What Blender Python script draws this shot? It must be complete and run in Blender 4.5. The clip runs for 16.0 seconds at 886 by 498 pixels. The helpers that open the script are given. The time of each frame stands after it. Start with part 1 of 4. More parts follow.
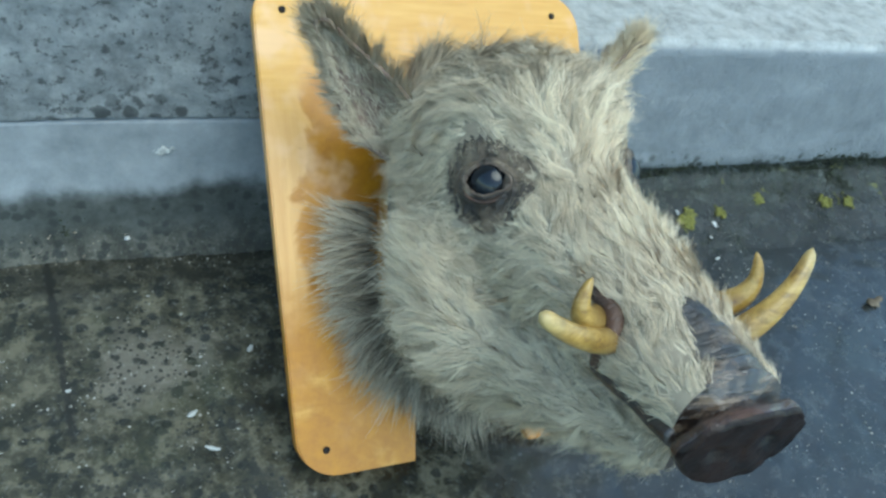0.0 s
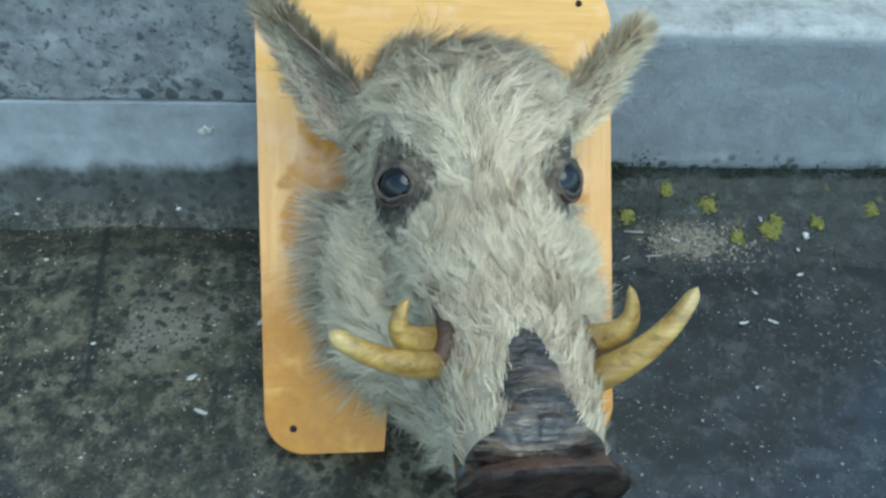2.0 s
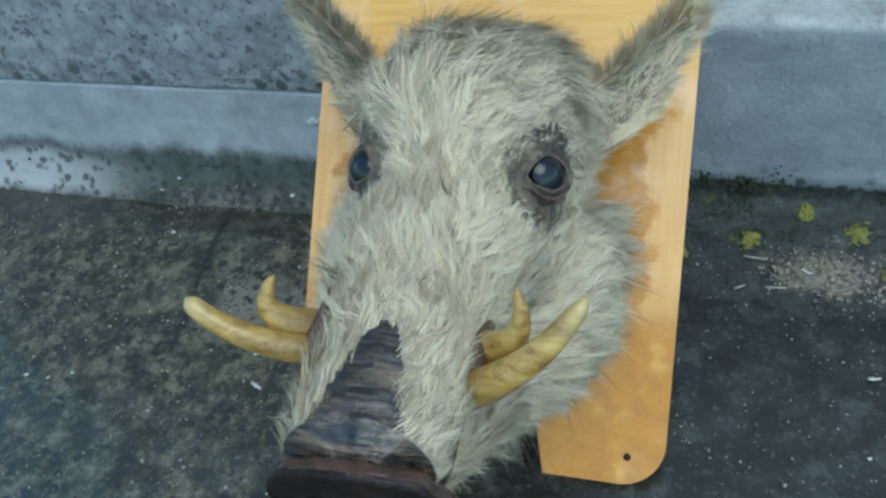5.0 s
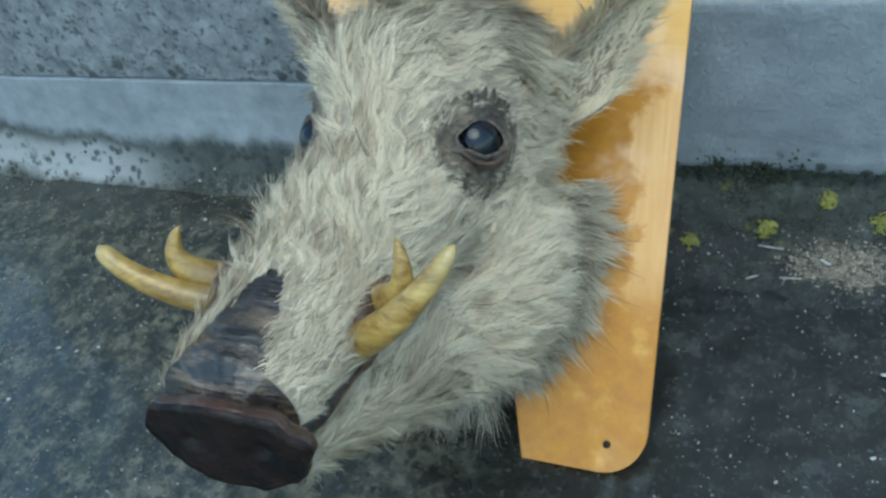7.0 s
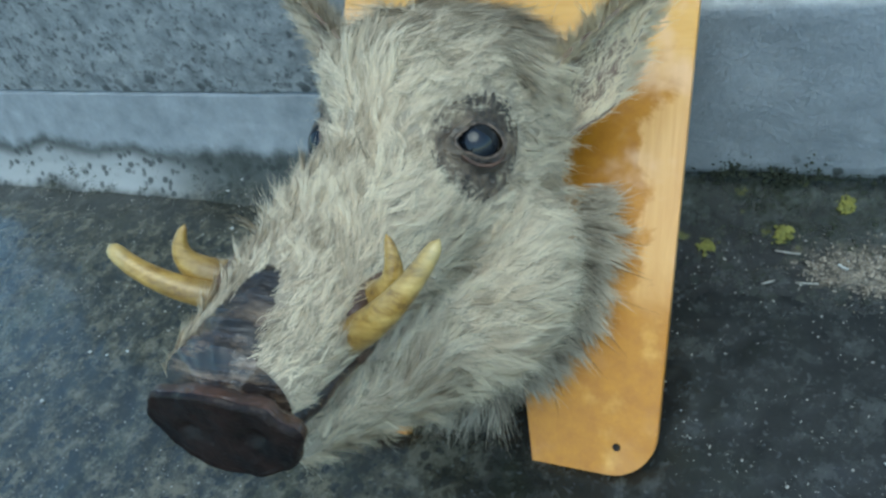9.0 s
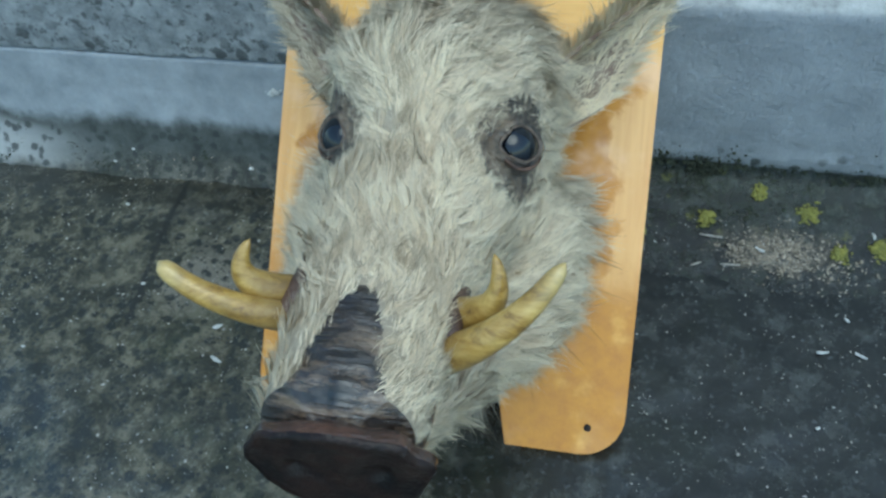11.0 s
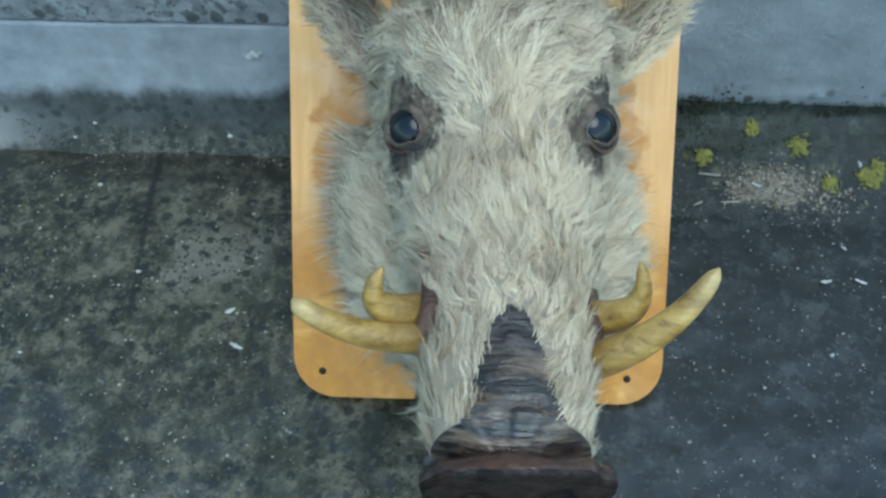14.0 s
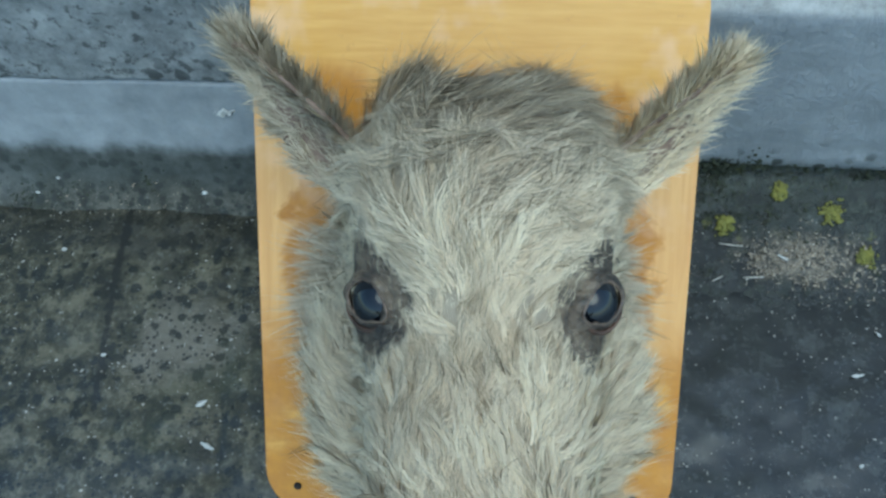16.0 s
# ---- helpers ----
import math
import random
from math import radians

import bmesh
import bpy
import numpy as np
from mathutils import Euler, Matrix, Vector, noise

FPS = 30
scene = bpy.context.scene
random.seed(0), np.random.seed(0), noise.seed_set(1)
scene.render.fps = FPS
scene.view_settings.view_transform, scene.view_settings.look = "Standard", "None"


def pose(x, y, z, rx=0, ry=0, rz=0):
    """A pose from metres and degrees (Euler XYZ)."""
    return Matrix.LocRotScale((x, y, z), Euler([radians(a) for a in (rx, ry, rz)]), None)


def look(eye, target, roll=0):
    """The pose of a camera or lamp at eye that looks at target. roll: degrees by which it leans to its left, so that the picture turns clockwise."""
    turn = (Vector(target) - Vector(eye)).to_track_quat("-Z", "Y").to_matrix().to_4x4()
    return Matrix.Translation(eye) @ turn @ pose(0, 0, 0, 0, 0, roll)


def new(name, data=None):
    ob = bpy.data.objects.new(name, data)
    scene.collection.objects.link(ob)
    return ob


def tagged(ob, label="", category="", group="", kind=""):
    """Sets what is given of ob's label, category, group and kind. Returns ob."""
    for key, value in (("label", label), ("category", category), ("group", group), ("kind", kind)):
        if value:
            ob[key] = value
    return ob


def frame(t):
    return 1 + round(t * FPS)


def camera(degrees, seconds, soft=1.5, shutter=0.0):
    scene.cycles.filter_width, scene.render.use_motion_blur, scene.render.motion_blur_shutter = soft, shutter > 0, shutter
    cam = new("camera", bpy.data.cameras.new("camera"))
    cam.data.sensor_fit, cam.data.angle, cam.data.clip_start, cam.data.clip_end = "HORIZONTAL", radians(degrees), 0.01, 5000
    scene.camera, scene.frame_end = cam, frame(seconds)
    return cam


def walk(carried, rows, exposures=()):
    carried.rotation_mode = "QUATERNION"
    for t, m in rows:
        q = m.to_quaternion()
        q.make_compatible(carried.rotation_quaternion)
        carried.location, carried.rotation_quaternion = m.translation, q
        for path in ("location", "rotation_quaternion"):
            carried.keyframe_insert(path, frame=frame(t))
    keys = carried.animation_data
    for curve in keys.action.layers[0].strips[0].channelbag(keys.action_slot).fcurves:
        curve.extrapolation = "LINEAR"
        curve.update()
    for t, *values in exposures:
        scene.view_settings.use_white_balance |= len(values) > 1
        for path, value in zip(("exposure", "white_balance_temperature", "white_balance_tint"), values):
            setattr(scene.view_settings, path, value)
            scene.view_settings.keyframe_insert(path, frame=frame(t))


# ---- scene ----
cam = camera(58.0, 16.0, soft=2.6)
PATH = [
    (0, (-0.316, 0.037, 0.68), (0.416, 1.412, -0.575), 13.9),
    (0.5, (-0.294, 0.033, 0.695), (0.384, 1.421, -0.575), 13.0),
    (1, (-0.235, 0.02, 0.709), (0.303, 1.435, -0.598), 10.3),
    (1.5, (-0.151, 0.008, 0.72), (0.207, 1.431, -0.64), 7.6),
    (2, (-0.076, 0.016, 0.722), (0.119, 1.45, -0.659), 5.0),
    (2.5, (-0.02, 0.022, 0.713), (0.05, 1.461, -0.675), 2.9),
    (3, (0.01, 0.024, 0.708), (0.0, 1.472, -0.671), 2.2),
    (3.5, (0.044, 0.022, 0.699), (-0.036, 1.462, -0.687), 0.5),
    (4, (0.091, 0.027, 0.686), (-0.09, 1.428, -0.73), -2.7),
    (4.5, (0.12, 0.039, 0.682), (-0.22, 1.46, -0.684), -5.5),
    (7, (0.266, 0.059, 0.634), (-0.465, 1.422, -0.633), -12.9),
    (7.5, (0.284, 0.058, 0.627), (-0.5, 1.415, -0.615), -14.5),
    (8, (0.293, 0.055, 0.625), (-0.532, 1.412, -0.591), -14.6),
    (8.5, (0.298, 0.054, 0.626), (-0.533, 1.411, -0.585), -14.9),
    (9, (0.298, 0.053, 0.629), (-0.53, 1.405, -0.59), -15.0),
    (9.5, (0.293, 0.053, 0.646), (-0.511, 1.41, -0.583), -13.8),
    (10, (0.251, 0.05, 0.67), (-0.413, 1.414, -0.633), -10.1),
    (12.5, (0.006, 0.026, 0.672), (-0.043, 1.442, -0.739), 1.0),
    (13, (-0.004, 0.029, 0.665), (-0.032, 1.383, -0.808), 1.9),
    (13.5, (-0.005, 0.048, 0.687), (-0.068, 1.385, -0.799), 0.3),
    (14, (-0.003, 0.071, 0.705), (-0.078, 1.356, -0.827), -0.9),
    (14.5, (0.004, 0.105, 0.727), (-0.091, 1.383, -0.808), -2.1),
    (15, (0.01, 0.138, 0.742), (-0.106, 1.424, -0.784), -2.7),
    (15.5, (0.007, 0.188, 0.743), (-0.113, 1.409, -0.836), -2.1),
    (16, (0.016, 0.244, 0.732), (-0.097, 1.408, -0.891), -2.4),
]
walk(cam, [(t, look(eye, target, roll)) for t, eye, target, roll in PATH], [(0, 0.76, 6080, -11), (0.6, 0.66, 6040, -11), (2.0, 0.60, 5950, -11), (4.0, 0.40, 5800, -11), (8.5, 0.44, 5850, -11), (12.5, 0.47, 5720, -11), (13.5, 0.52, 5720, -11), (15.0, 0.48, 5780, -11), (16, 0.40, 5760, -11)])


# ---- light ----
SUN_UP, SUN_ROUND = 62.0, 150.0
world = bpy.data.worlds.new("sky")
scene.world = world
world.use_nodes = True
wn = world.node_tree
sky = wn.nodes.new("ShaderNodeTexSky")
sky.sky_type, sky.sun_disc = "NISHITA", False
sky.sun_elevation, sky.sun_rotation = radians(SUN_UP), radians(SUN_ROUND)
sky.air_density, sky.dust_density, sky.ozone_density = 1.0, 1.0, 1.0
wn.links.new(sky.outputs[0], wn.nodes["Background"].inputs[0])
wn.nodes["Background"].inputs[1].default_value = 0.21
sun = new("sun", bpy.data.lights.new("sun", "SUN"))
sun.data.energy, sun.data.angle, sun.data.color = 1.0, radians(50), (1.0, 0.98, 0.95)
sun.matrix_world = look((0.14 * 6, 0.5 - 0.38 * 6, 0.91 * 6), (0, 0.5, 0))

# ---- materials ----


class Mat:
    """A node material with a few short ways to add nodes."""

    def __init__(self, name, rough=0.6, metal=0.0, coat=0.0, spec=0.5):
        self.mat = bpy.data.materials.new(name)
        self.mat.use_nodes = True
        self.tree = self.mat.node_tree
        self.bsdf = self.tree.nodes["Principled BSDF"]
        self.bsdf.inputs["Roughness"].default_value = rough
        self.bsdf.inputs["Metallic"].default_value = metal
        self.bsdf.inputs["Coat Weight"].default_value = coat
        self.bsdf.inputs["Coat Roughness"].default_value = 0.12
        self.bsdf.inputs["Specular IOR Level"].default_value = spec
        self.co = self.tree.nodes.new("ShaderNodeTexCoord").outputs["Object"]
        self.height = None
        self.film = False

    def link(self, a, b):
        self.tree.links.new(a, b)

    def scaled(self, sx, sy, sz, off=(0, 0, 0)):
        n = self.tree.nodes.new("ShaderNodeMapping")
        n.inputs["Scale"].default_value = (sx, sy, sz)
        n.inputs["Location"].default_value = off
        self.link(self.co, n.inputs["Vector"])
        return n.outputs[0]

    def noise(self, scale, detail=5.0, rough=0.6, co=None, warp=0.0):
        n = self.tree.nodes.new("ShaderNodeTexNoise")
        n.inputs["Scale"].default_value, n.inputs["Detail"].default_value = scale, detail
        n.inputs["Roughness"].default_value, n.inputs["Distortion"].default_value = rough, warp
        self.link(co or self.co, n.inputs["Vector"])
        return n.outputs["Fac"]

    def cells(self, scale, co=None, feature="F1"):
        n = self.tree.nodes.new("ShaderNodeTexVoronoi")
        n.feature = feature
        n.inputs["Scale"].default_value = scale
        self.link(co or self.co, n.inputs["Vector"])
        return n.outputs["Distance"]

    def band(self, value, lo, hi, flip=False):
        """0 below lo, 1 above hi."""
        n = self.tree.nodes.new("ShaderNodeMapRange")
        n.interpolation_type = "SMOOTHSTEP"
        n.inputs["From Min"].default_value, n.inputs["From Max"].default_value = lo, hi
        if flip:
            n.inputs["To Min"].default_value, n.inputs["To Max"].default_value = 1.0, 0.0
        self.link(value, n.inputs["Value"])
        return n.outputs[0]

    def math(self, op, a, b):
        n = self.tree.nodes.new("ShaderNodeMath")
        n.operation = op
        for k, v in enumerate((a, b)):
            if isinstance(v, (int, float)):
                n.inputs[k].default_value = v
            else:
                self.link(v, n.inputs[k])
        return n.outputs[0]

    def mix(self, fac, a, b):
        n = self.tree.nodes.new("ShaderNodeMix")
        n.data_type = "RGBA"
        for k, v in ((0, fac), (6, a), (7, b)):
            if isinstance(v, tuple):
                n.inputs[k].default_value = (*v, 1)
            elif isinstance(v, (int, float)):
                n.inputs[k].default_value = v
            else:
                self.link(v, n.inputs[k])
        return n.outputs[2]

    def ramp(self, value, *stops):
        n = self.tree.nodes.new("ShaderNodeValToRGB")
        els = n.color_ramp.elements
        while len(els) < len(stops):
            els.new(0.5)
        for e, (p, c) in zip(els, stops):
            e.position, e.color = p, (*c, 1)
        self.link(value, n.inputs[0])
        return n.outputs[0]

    def axis(self, k):
        n = self.tree.nodes.new("ShaderNodeSeparateXYZ")
        self.link(self.co, n.inputs[0])
        return n.outputs[k]

    def color(self, c):
        if isinstance(c, tuple):
            self.bsdf.inputs["Base Color"].default_value = (*c, 1)
        else:
            self.link(c, self.bsdf.inputs["Base Color"])
        return self

    def rough(self, v):
        self.link(v, self.bsdf.inputs["Roughness"])
        return self

    def bump(self, value, strength=0.5, depth=0.002):
        n = self.tree.nodes.new("ShaderNodeBump")
        n.inputs["Strength"].default_value, n.inputs["Distance"].default_value = strength, depth
        self.link(value, n.inputs["Height"])
        if self.height:
            self.link(self.height, n.inputs["Normal"])
        self.height = n.outputs[0]
        self.link(self.height, self.bsdf.inputs["Normal"])
        if not self.film:
            self.link(self.height, self.bsdf.inputs["Coat Normal"])
        return self

    def island(self):
        return self.tree.nodes.new("ShaderNodeNewGeometry").outputs["Random Per Island"]


def dirt_patch(m):
    """1 within the spill of crumbled dirt at the wall foot."""
    n = m.tree.nodes.new("ShaderNodeVectorMath")
    n.operation = "DISTANCE"
    m.link(m.scaled(0.42, 1, 0), n.inputs[0])
    n.inputs[1].default_value = (0.352 * 0.42, 0.762, 0.0)
    return m.band(m.math("ADD", n.outputs["Value"], m.math("MULTIPLY", m.math("SUBTRACT", m.noise(38, 5, 0.7), 0.5), 0.06)), 0.010, 0.034, flip=True)


def slate_ramp(m, mid):
    return m.ramp(mid, (0.34, (0.003, 0.0035, 0.0035)), (0.5, (0.009, 0.010, 0.0095)), (0.66, (0.045, 0.048, 0.045)))


def damp_layers(m, c, right, big, fine):
    """Pale stains, black moss spots and olive growth over damp concrete."""
    pale = m.math("MULTIPLY", m.band(big, 0.50, 0.62), m.band(m.noise(40, 4, 0.7), 0.40, 0.62))
    c = m.mix(m.math("MULTIPLY", pale, 0.50), c, m.mix(right, (0.125, 0.118, 0.095), (0.036, 0.038, 0.036)))
    ragged = m.math("MULTIPLY", m.math("SUBTRACT", m.noise(75, 4, 0.7), 0.5), 0.9)
    spots = m.band(m.math("ADD", m.cells(58), ragged), 0.26, 0.40, flip=True)
    where = m.math("MULTIPLY", m.band(m.noise(9, 4, 0.65), 0.38, 0.48), m.math("SUBTRACT", 1.0, m.math("MULTIPLY", right, 0.5)))
    c = m.mix(m.math("MULTIPLY", m.math("MULTIPLY", spots, where), 0.9), c, (0.014, 0.016, 0.013))
    small = m.math("MULTIPLY", m.band(m.math("ADD", m.cells(150), ragged), 0.22, 0.36, flip=True), m.band(m.noise(13, 3), 0.40, 0.50))
    c = m.mix(m.math("MULTIPLY", small, 0.85), c, (0.016, 0.018, 0.015))
    c = m.mix(m.math("MULTIPLY", m.band(m.noise(6.1, 5, 0.65), 0.52, 0.68), 0.45), c, m.mix(right, (0.045, 0.052, 0.024), (0.016, 0.020, 0.011)))
    return m.mix(m.math("MULTIPLY", m.band(fine, 0.57, 0.66), 0.5), c, m.mix(right, (0.20, 0.20, 0.18), (0.11, 0.115, 0.115)))


def ground_material():
    """Damp concrete: brown grey and spotted with black moss on one side, smoother and blue grey on the other."""
    m = Mat("damp mossy concrete", rough=0.6, spec=0.25, coat=1.0)
    m.film = True
    m.bsdf.inputs["Coat Roughness"].default_value = 0.24
    big = m.noise(3.0, 5, 0.6)
    mid = m.noise(29, 7, 0.76)
    fine = m.noise(150, 5, 0.75)
    x = m.math("ADD", m.axis(0), m.math("MULTIPLY", m.math("SUBTRACT", big, 0.5), 0.5))
    right = m.band(x, -0.12, 0.22)
    brown = m.ramp(mid, (0.32, (0.009, 0.009, 0.006)), (0.46, (0.034, 0.033, 0.021)), (0.64, (0.140, 0.126, 0.084)))
    c = m.mix(right, brown, slate_ramp(m, mid))
    n = m.tree.nodes.new("ShaderNodeVectorMath")
    n.operation = "DISTANCE"
    m.link(m.co, n.inputs[0])
    n.inputs[1].default_value = (-0.30, 0.625, 0.0)
    worn = m.math("ADD", n.outputs["Value"], m.math("MULTIPLY", m.math("SUBTRACT", m.noise(14, 5), 0.5), 0.16))
    c = m.mix(m.math("MULTIPLY", m.band(worn, 0.03, 0.070, flip=True), 0.85), c, m.mix(fine, (0.115, 0.102, 0.080), (0.20, 0.182, 0.145)))
    c = damp_layers(m, c, right, big, fine)
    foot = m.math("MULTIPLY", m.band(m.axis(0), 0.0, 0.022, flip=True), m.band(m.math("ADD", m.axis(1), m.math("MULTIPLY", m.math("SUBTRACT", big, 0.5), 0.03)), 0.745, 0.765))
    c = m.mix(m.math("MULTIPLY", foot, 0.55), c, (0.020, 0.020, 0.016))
    c = m.mix(m.math("MULTIPLY", dirt_patch(m), 0.55), c, m.mix(m.band(m.noise(160, 4, 0.7), 0.40, 0.60), (0.05, 0.043, 0.032), (0.36, 0.30, 0.22)))
    line = m.math("ADD", m.math("ADD", m.axis(0), m.math("MULTIPLY", m.axis(1), 0.108)), 0.3173)
    line = m.math("ABSOLUTE", m.math("ADD", line, m.math("MULTIPLY", m.math("SUBTRACT", m.noise(60, 3), 0.5), 0.008)), 0.0)
    gap = m.math("MULTIPLY", m.band(line, 0.0015, 0.006, flip=True), m.band(m.axis(1), 0.53, 0.58))
    c = m.mix(m.math("MULTIPLY", gap, 0.85), c, (0.012, 0.012, 0.010))
    r = m.tree.nodes.new("ShaderNodeMapRange")
    r.inputs["To Min"].default_value, r.inputs["To Max"].default_value = 0.12, 0.40
    m.link(mid, r.inputs["Value"])
    m.color(c).rough(r.outputs[0])
    m.bump(mid, 0.5, 0.0045).bump(fine, 0.55, 0.0018)
    return m.mat


def old_wall_material():
    """Weathered render: a pale washed band, a mouldy foot and a rough dark upper face with black lichen along the crack."""
    m = Mat("weathered wall render", rough=0.8)
    z = m.axis(2)
    wob = m.noise(6, 5, 0.6)
    mid = m.noise(24, 6, 0.7)
    fine = m.noise(190, 4, 0.75)
    zz = m.math("ADD", z, m.math("MULTIPLY", m.math("SUBTRACT", wob, 0.5), 0.075))
    band = m.ramp(mid, (0.3, (0.195, 0.210, 0.222)), (0.7, (0.320, 0.336, 0.350)))
    foot = m.ramp(mid, (0.32, (0.022, 0.026, 0.022)), (0.68, (0.088, 0.094, 0.086)))
    up = m.ramp(m.noise(30, 7, 0.75), (0.3, (0.115, 0.122, 0.124)), (0.5, (0.240, 0.250, 0.252)), (0.72, (0.38, 0.385, 0.378)))
    wet = m.ramp(m.noise(29, 7, 0.76), (0.30, (0.010, 0.010, 0.008)), (0.47, (0.030, 0.030, 0.022)), (0.66, (0.115, 0.110, 0.088)))
    foot = m.mix(m.band(zz, 0.006, 0.045), damp_layers(m, wet, 0.0, m.noise(3.0, 5, 0.6), fine), foot)
    c = m.mix(m.band(zz, 0.066, 0.092), foot, band)
    c = m.mix(m.band(z, 0.1695, 0.1725), c, up)
    chalk = m.math("MULTIPLY", m.band(m.axis(0), -0.72, -0.5, flip=True), m.math("MULTIPLY", m.band(zz, 0.0, 0.02), m.band(zz, 0.05, 0.075, flip=True)))
    c = m.mix(m.math("MULTIPLY", chalk, 0.8), c, (0.38, 0.38, 0.37))
    ragged = m.math("MULTIPLY", m.math("SUBTRACT", m.noise(80, 4, 0.7), 0.5), 0.9)
    lich = m.math("ADD", m.cells(44), ragged)
    near = m.math("MULTIPLY", m.band(m.math("ADD", z, m.math("MULTIPLY", m.noise(12, 3), 0.12)), 0.205, 0.30, flip=True), m.band(z, 0.170, 0.175))
    spots = m.math("MULTIPLY", m.band(lich, 0.30, 0.44, flip=True), m.math("MULTIPLY", near, m.band(m.noise(15, 4), 0.32, 0.44)))
    c = m.mix(m.math("MULTIPLY", spots, 0.92), c, (0.022, 0.025, 0.024))
    low = m.math("MULTIPLY", m.band(m.math("ADD", m.cells(55), ragged), 0.2, 0.40, flip=True), m.math("MULTIPLY", m.band(zz, 0.055, 0.095, flip=True), m.band(m.noise(15, 4), 0.37, 0.50)))
    c = m.mix(m.math("MULTIPLY", low, 0.8), c, (0.022, 0.026, 0.024))
    peck = m.math("MULTIPLY", m.band(m.noise(85, 5, 0.7), 0.54, 0.62), m.band(z, 0.17, 0.175))
    c = m.mix(m.math("MULTIPLY", peck, 0.8), c, (0.055, 0.058, 0.058))
    grit = m.band(fine, 0.69, 0.77)
    c = m.mix(m.math("MULTIPLY", grit, 0.5), c, (0.38, 0.385, 0.38))
    m.color(c).bump(mid, 0.4, 0.004).bump(fine, 0.45, 0.0014)
    return m.mat


def new_render_material():
    m = Mat("smooth grey cement render", rough=0.55)
    z = m.axis(2)
    mid = m.noise(13, 6, 0.65)
    fine = m.noise(120, 5, 0.7)
    c = m.ramp(mid, (0.3, (0.185, 0.200, 0.215)), (0.7, (0.280, 0.297, 0.312)))
    zz = m.math("ADD", z, m.math("MULTIPLY", m.math("SUBTRACT", m.noise(9, 5, 0.65), 0.5), 0.06))
    ground_mid = m.noise(29, 7, 0.76)
    ground_fine = m.noise(150, 5, 0.75)
    low = damp_layers(m, slate_ramp(m, ground_mid), 1.0, m.noise(3.0, 5, 0.6), ground_fine)
    mossy = m.ramp(m.noise(34, 7, 0.78), (0.34, (0.005, 0.006, 0.004)), (0.48, (0.013, 0.016, 0.010)), (0.58, (0.038, 0.044, 0.032)), (0.70, (0.12, 0.13, 0.125)))
    low = m.mix(m.band(zz, 0.020, 0.050), low, mossy)
    upper = m.band(zz, 0.066, 0.084)
    c = m.mix(upper, low, c)
    ragged = m.math("MULTIPLY", m.math("SUBTRACT", m.noise(80, 4, 0.7), 0.5), 0.9)
    dark = m.math("MULTIPLY", m.band(m.math("ADD", m.cells(60), ragged), 0.24, 0.46, flip=True), m.math("MULTIPLY", m.band(zz, 0.080, 0.112, flip=True), m.band(m.noise(22, 3), 0.36, 0.48)))
    c = m.mix(m.math("MULTIPLY", dark, 0.9), c, (0.020, 0.024, 0.018))
    yellow = m.math("MULTIPLY", m.band(m.noise(30, 3), 0.62, 0.70), m.math("MULTIPLY", m.band(z, 0.015, 0.03), m.band(z, 0.055, 0.075, flip=True)))
    c = m.mix(m.math("MULTIPLY", yellow, 0.6), c, (0.17, 0.165, 0.03))
    c = m.mix(m.math("MULTIPLY", dirt_patch(m), 0.55), c, m.mix(m.band(m.noise(160, 4, 0.7), 0.40, 0.60), (0.05, 0.043, 0.032), (0.36, 0.30, 0.22)))
    top = m.band(z, 0.266, 0.277)
    c = m.mix(top, c, m.ramp(m.noise(34, 7, 0.75), (0.3, (0.20, 0.20, 0.19)), (0.5, (0.40, 0.40, 0.385)), (0.7, (0.55, 0.55, 0.53))))
    pits = m.noise(190, 5, 0.72)
    c = m.mix(m.math("MULTIPLY", m.math("MULTIPLY", m.band(pits, 0.56, 0.70), upper), 0.28), c, (0.08, 0.088, 0.092))
    c = m.mix(m.math("MULTIPLY", m.math("MULTIPLY", m.band(pits, 0.30, 0.42, flip=True), m.band(z, 0.07, 0.09)), 0.35), c, (0.42, 0.44, 0.45))
    r = m.tree.nodes.new("ShaderNodeMapRange")
    r.inputs["To Min"].default_value, r.inputs["To Max"].default_value = 0.12, 0.40
    m.link(ground_mid, r.inputs["Value"])
    gloss = m.math("ADD", m.math("MULTIPLY", r.outputs[0], m.math("SUBTRACT", 1.0, upper)), m.math("MULTIPLY", upper, 0.55))
    m.color(c).rough(gloss).bump(ground_mid, 0.45, 0.007).bump(fine, 0.5, 0.0022).bump(pits, 0.8, 0.0026)
    return m.mat


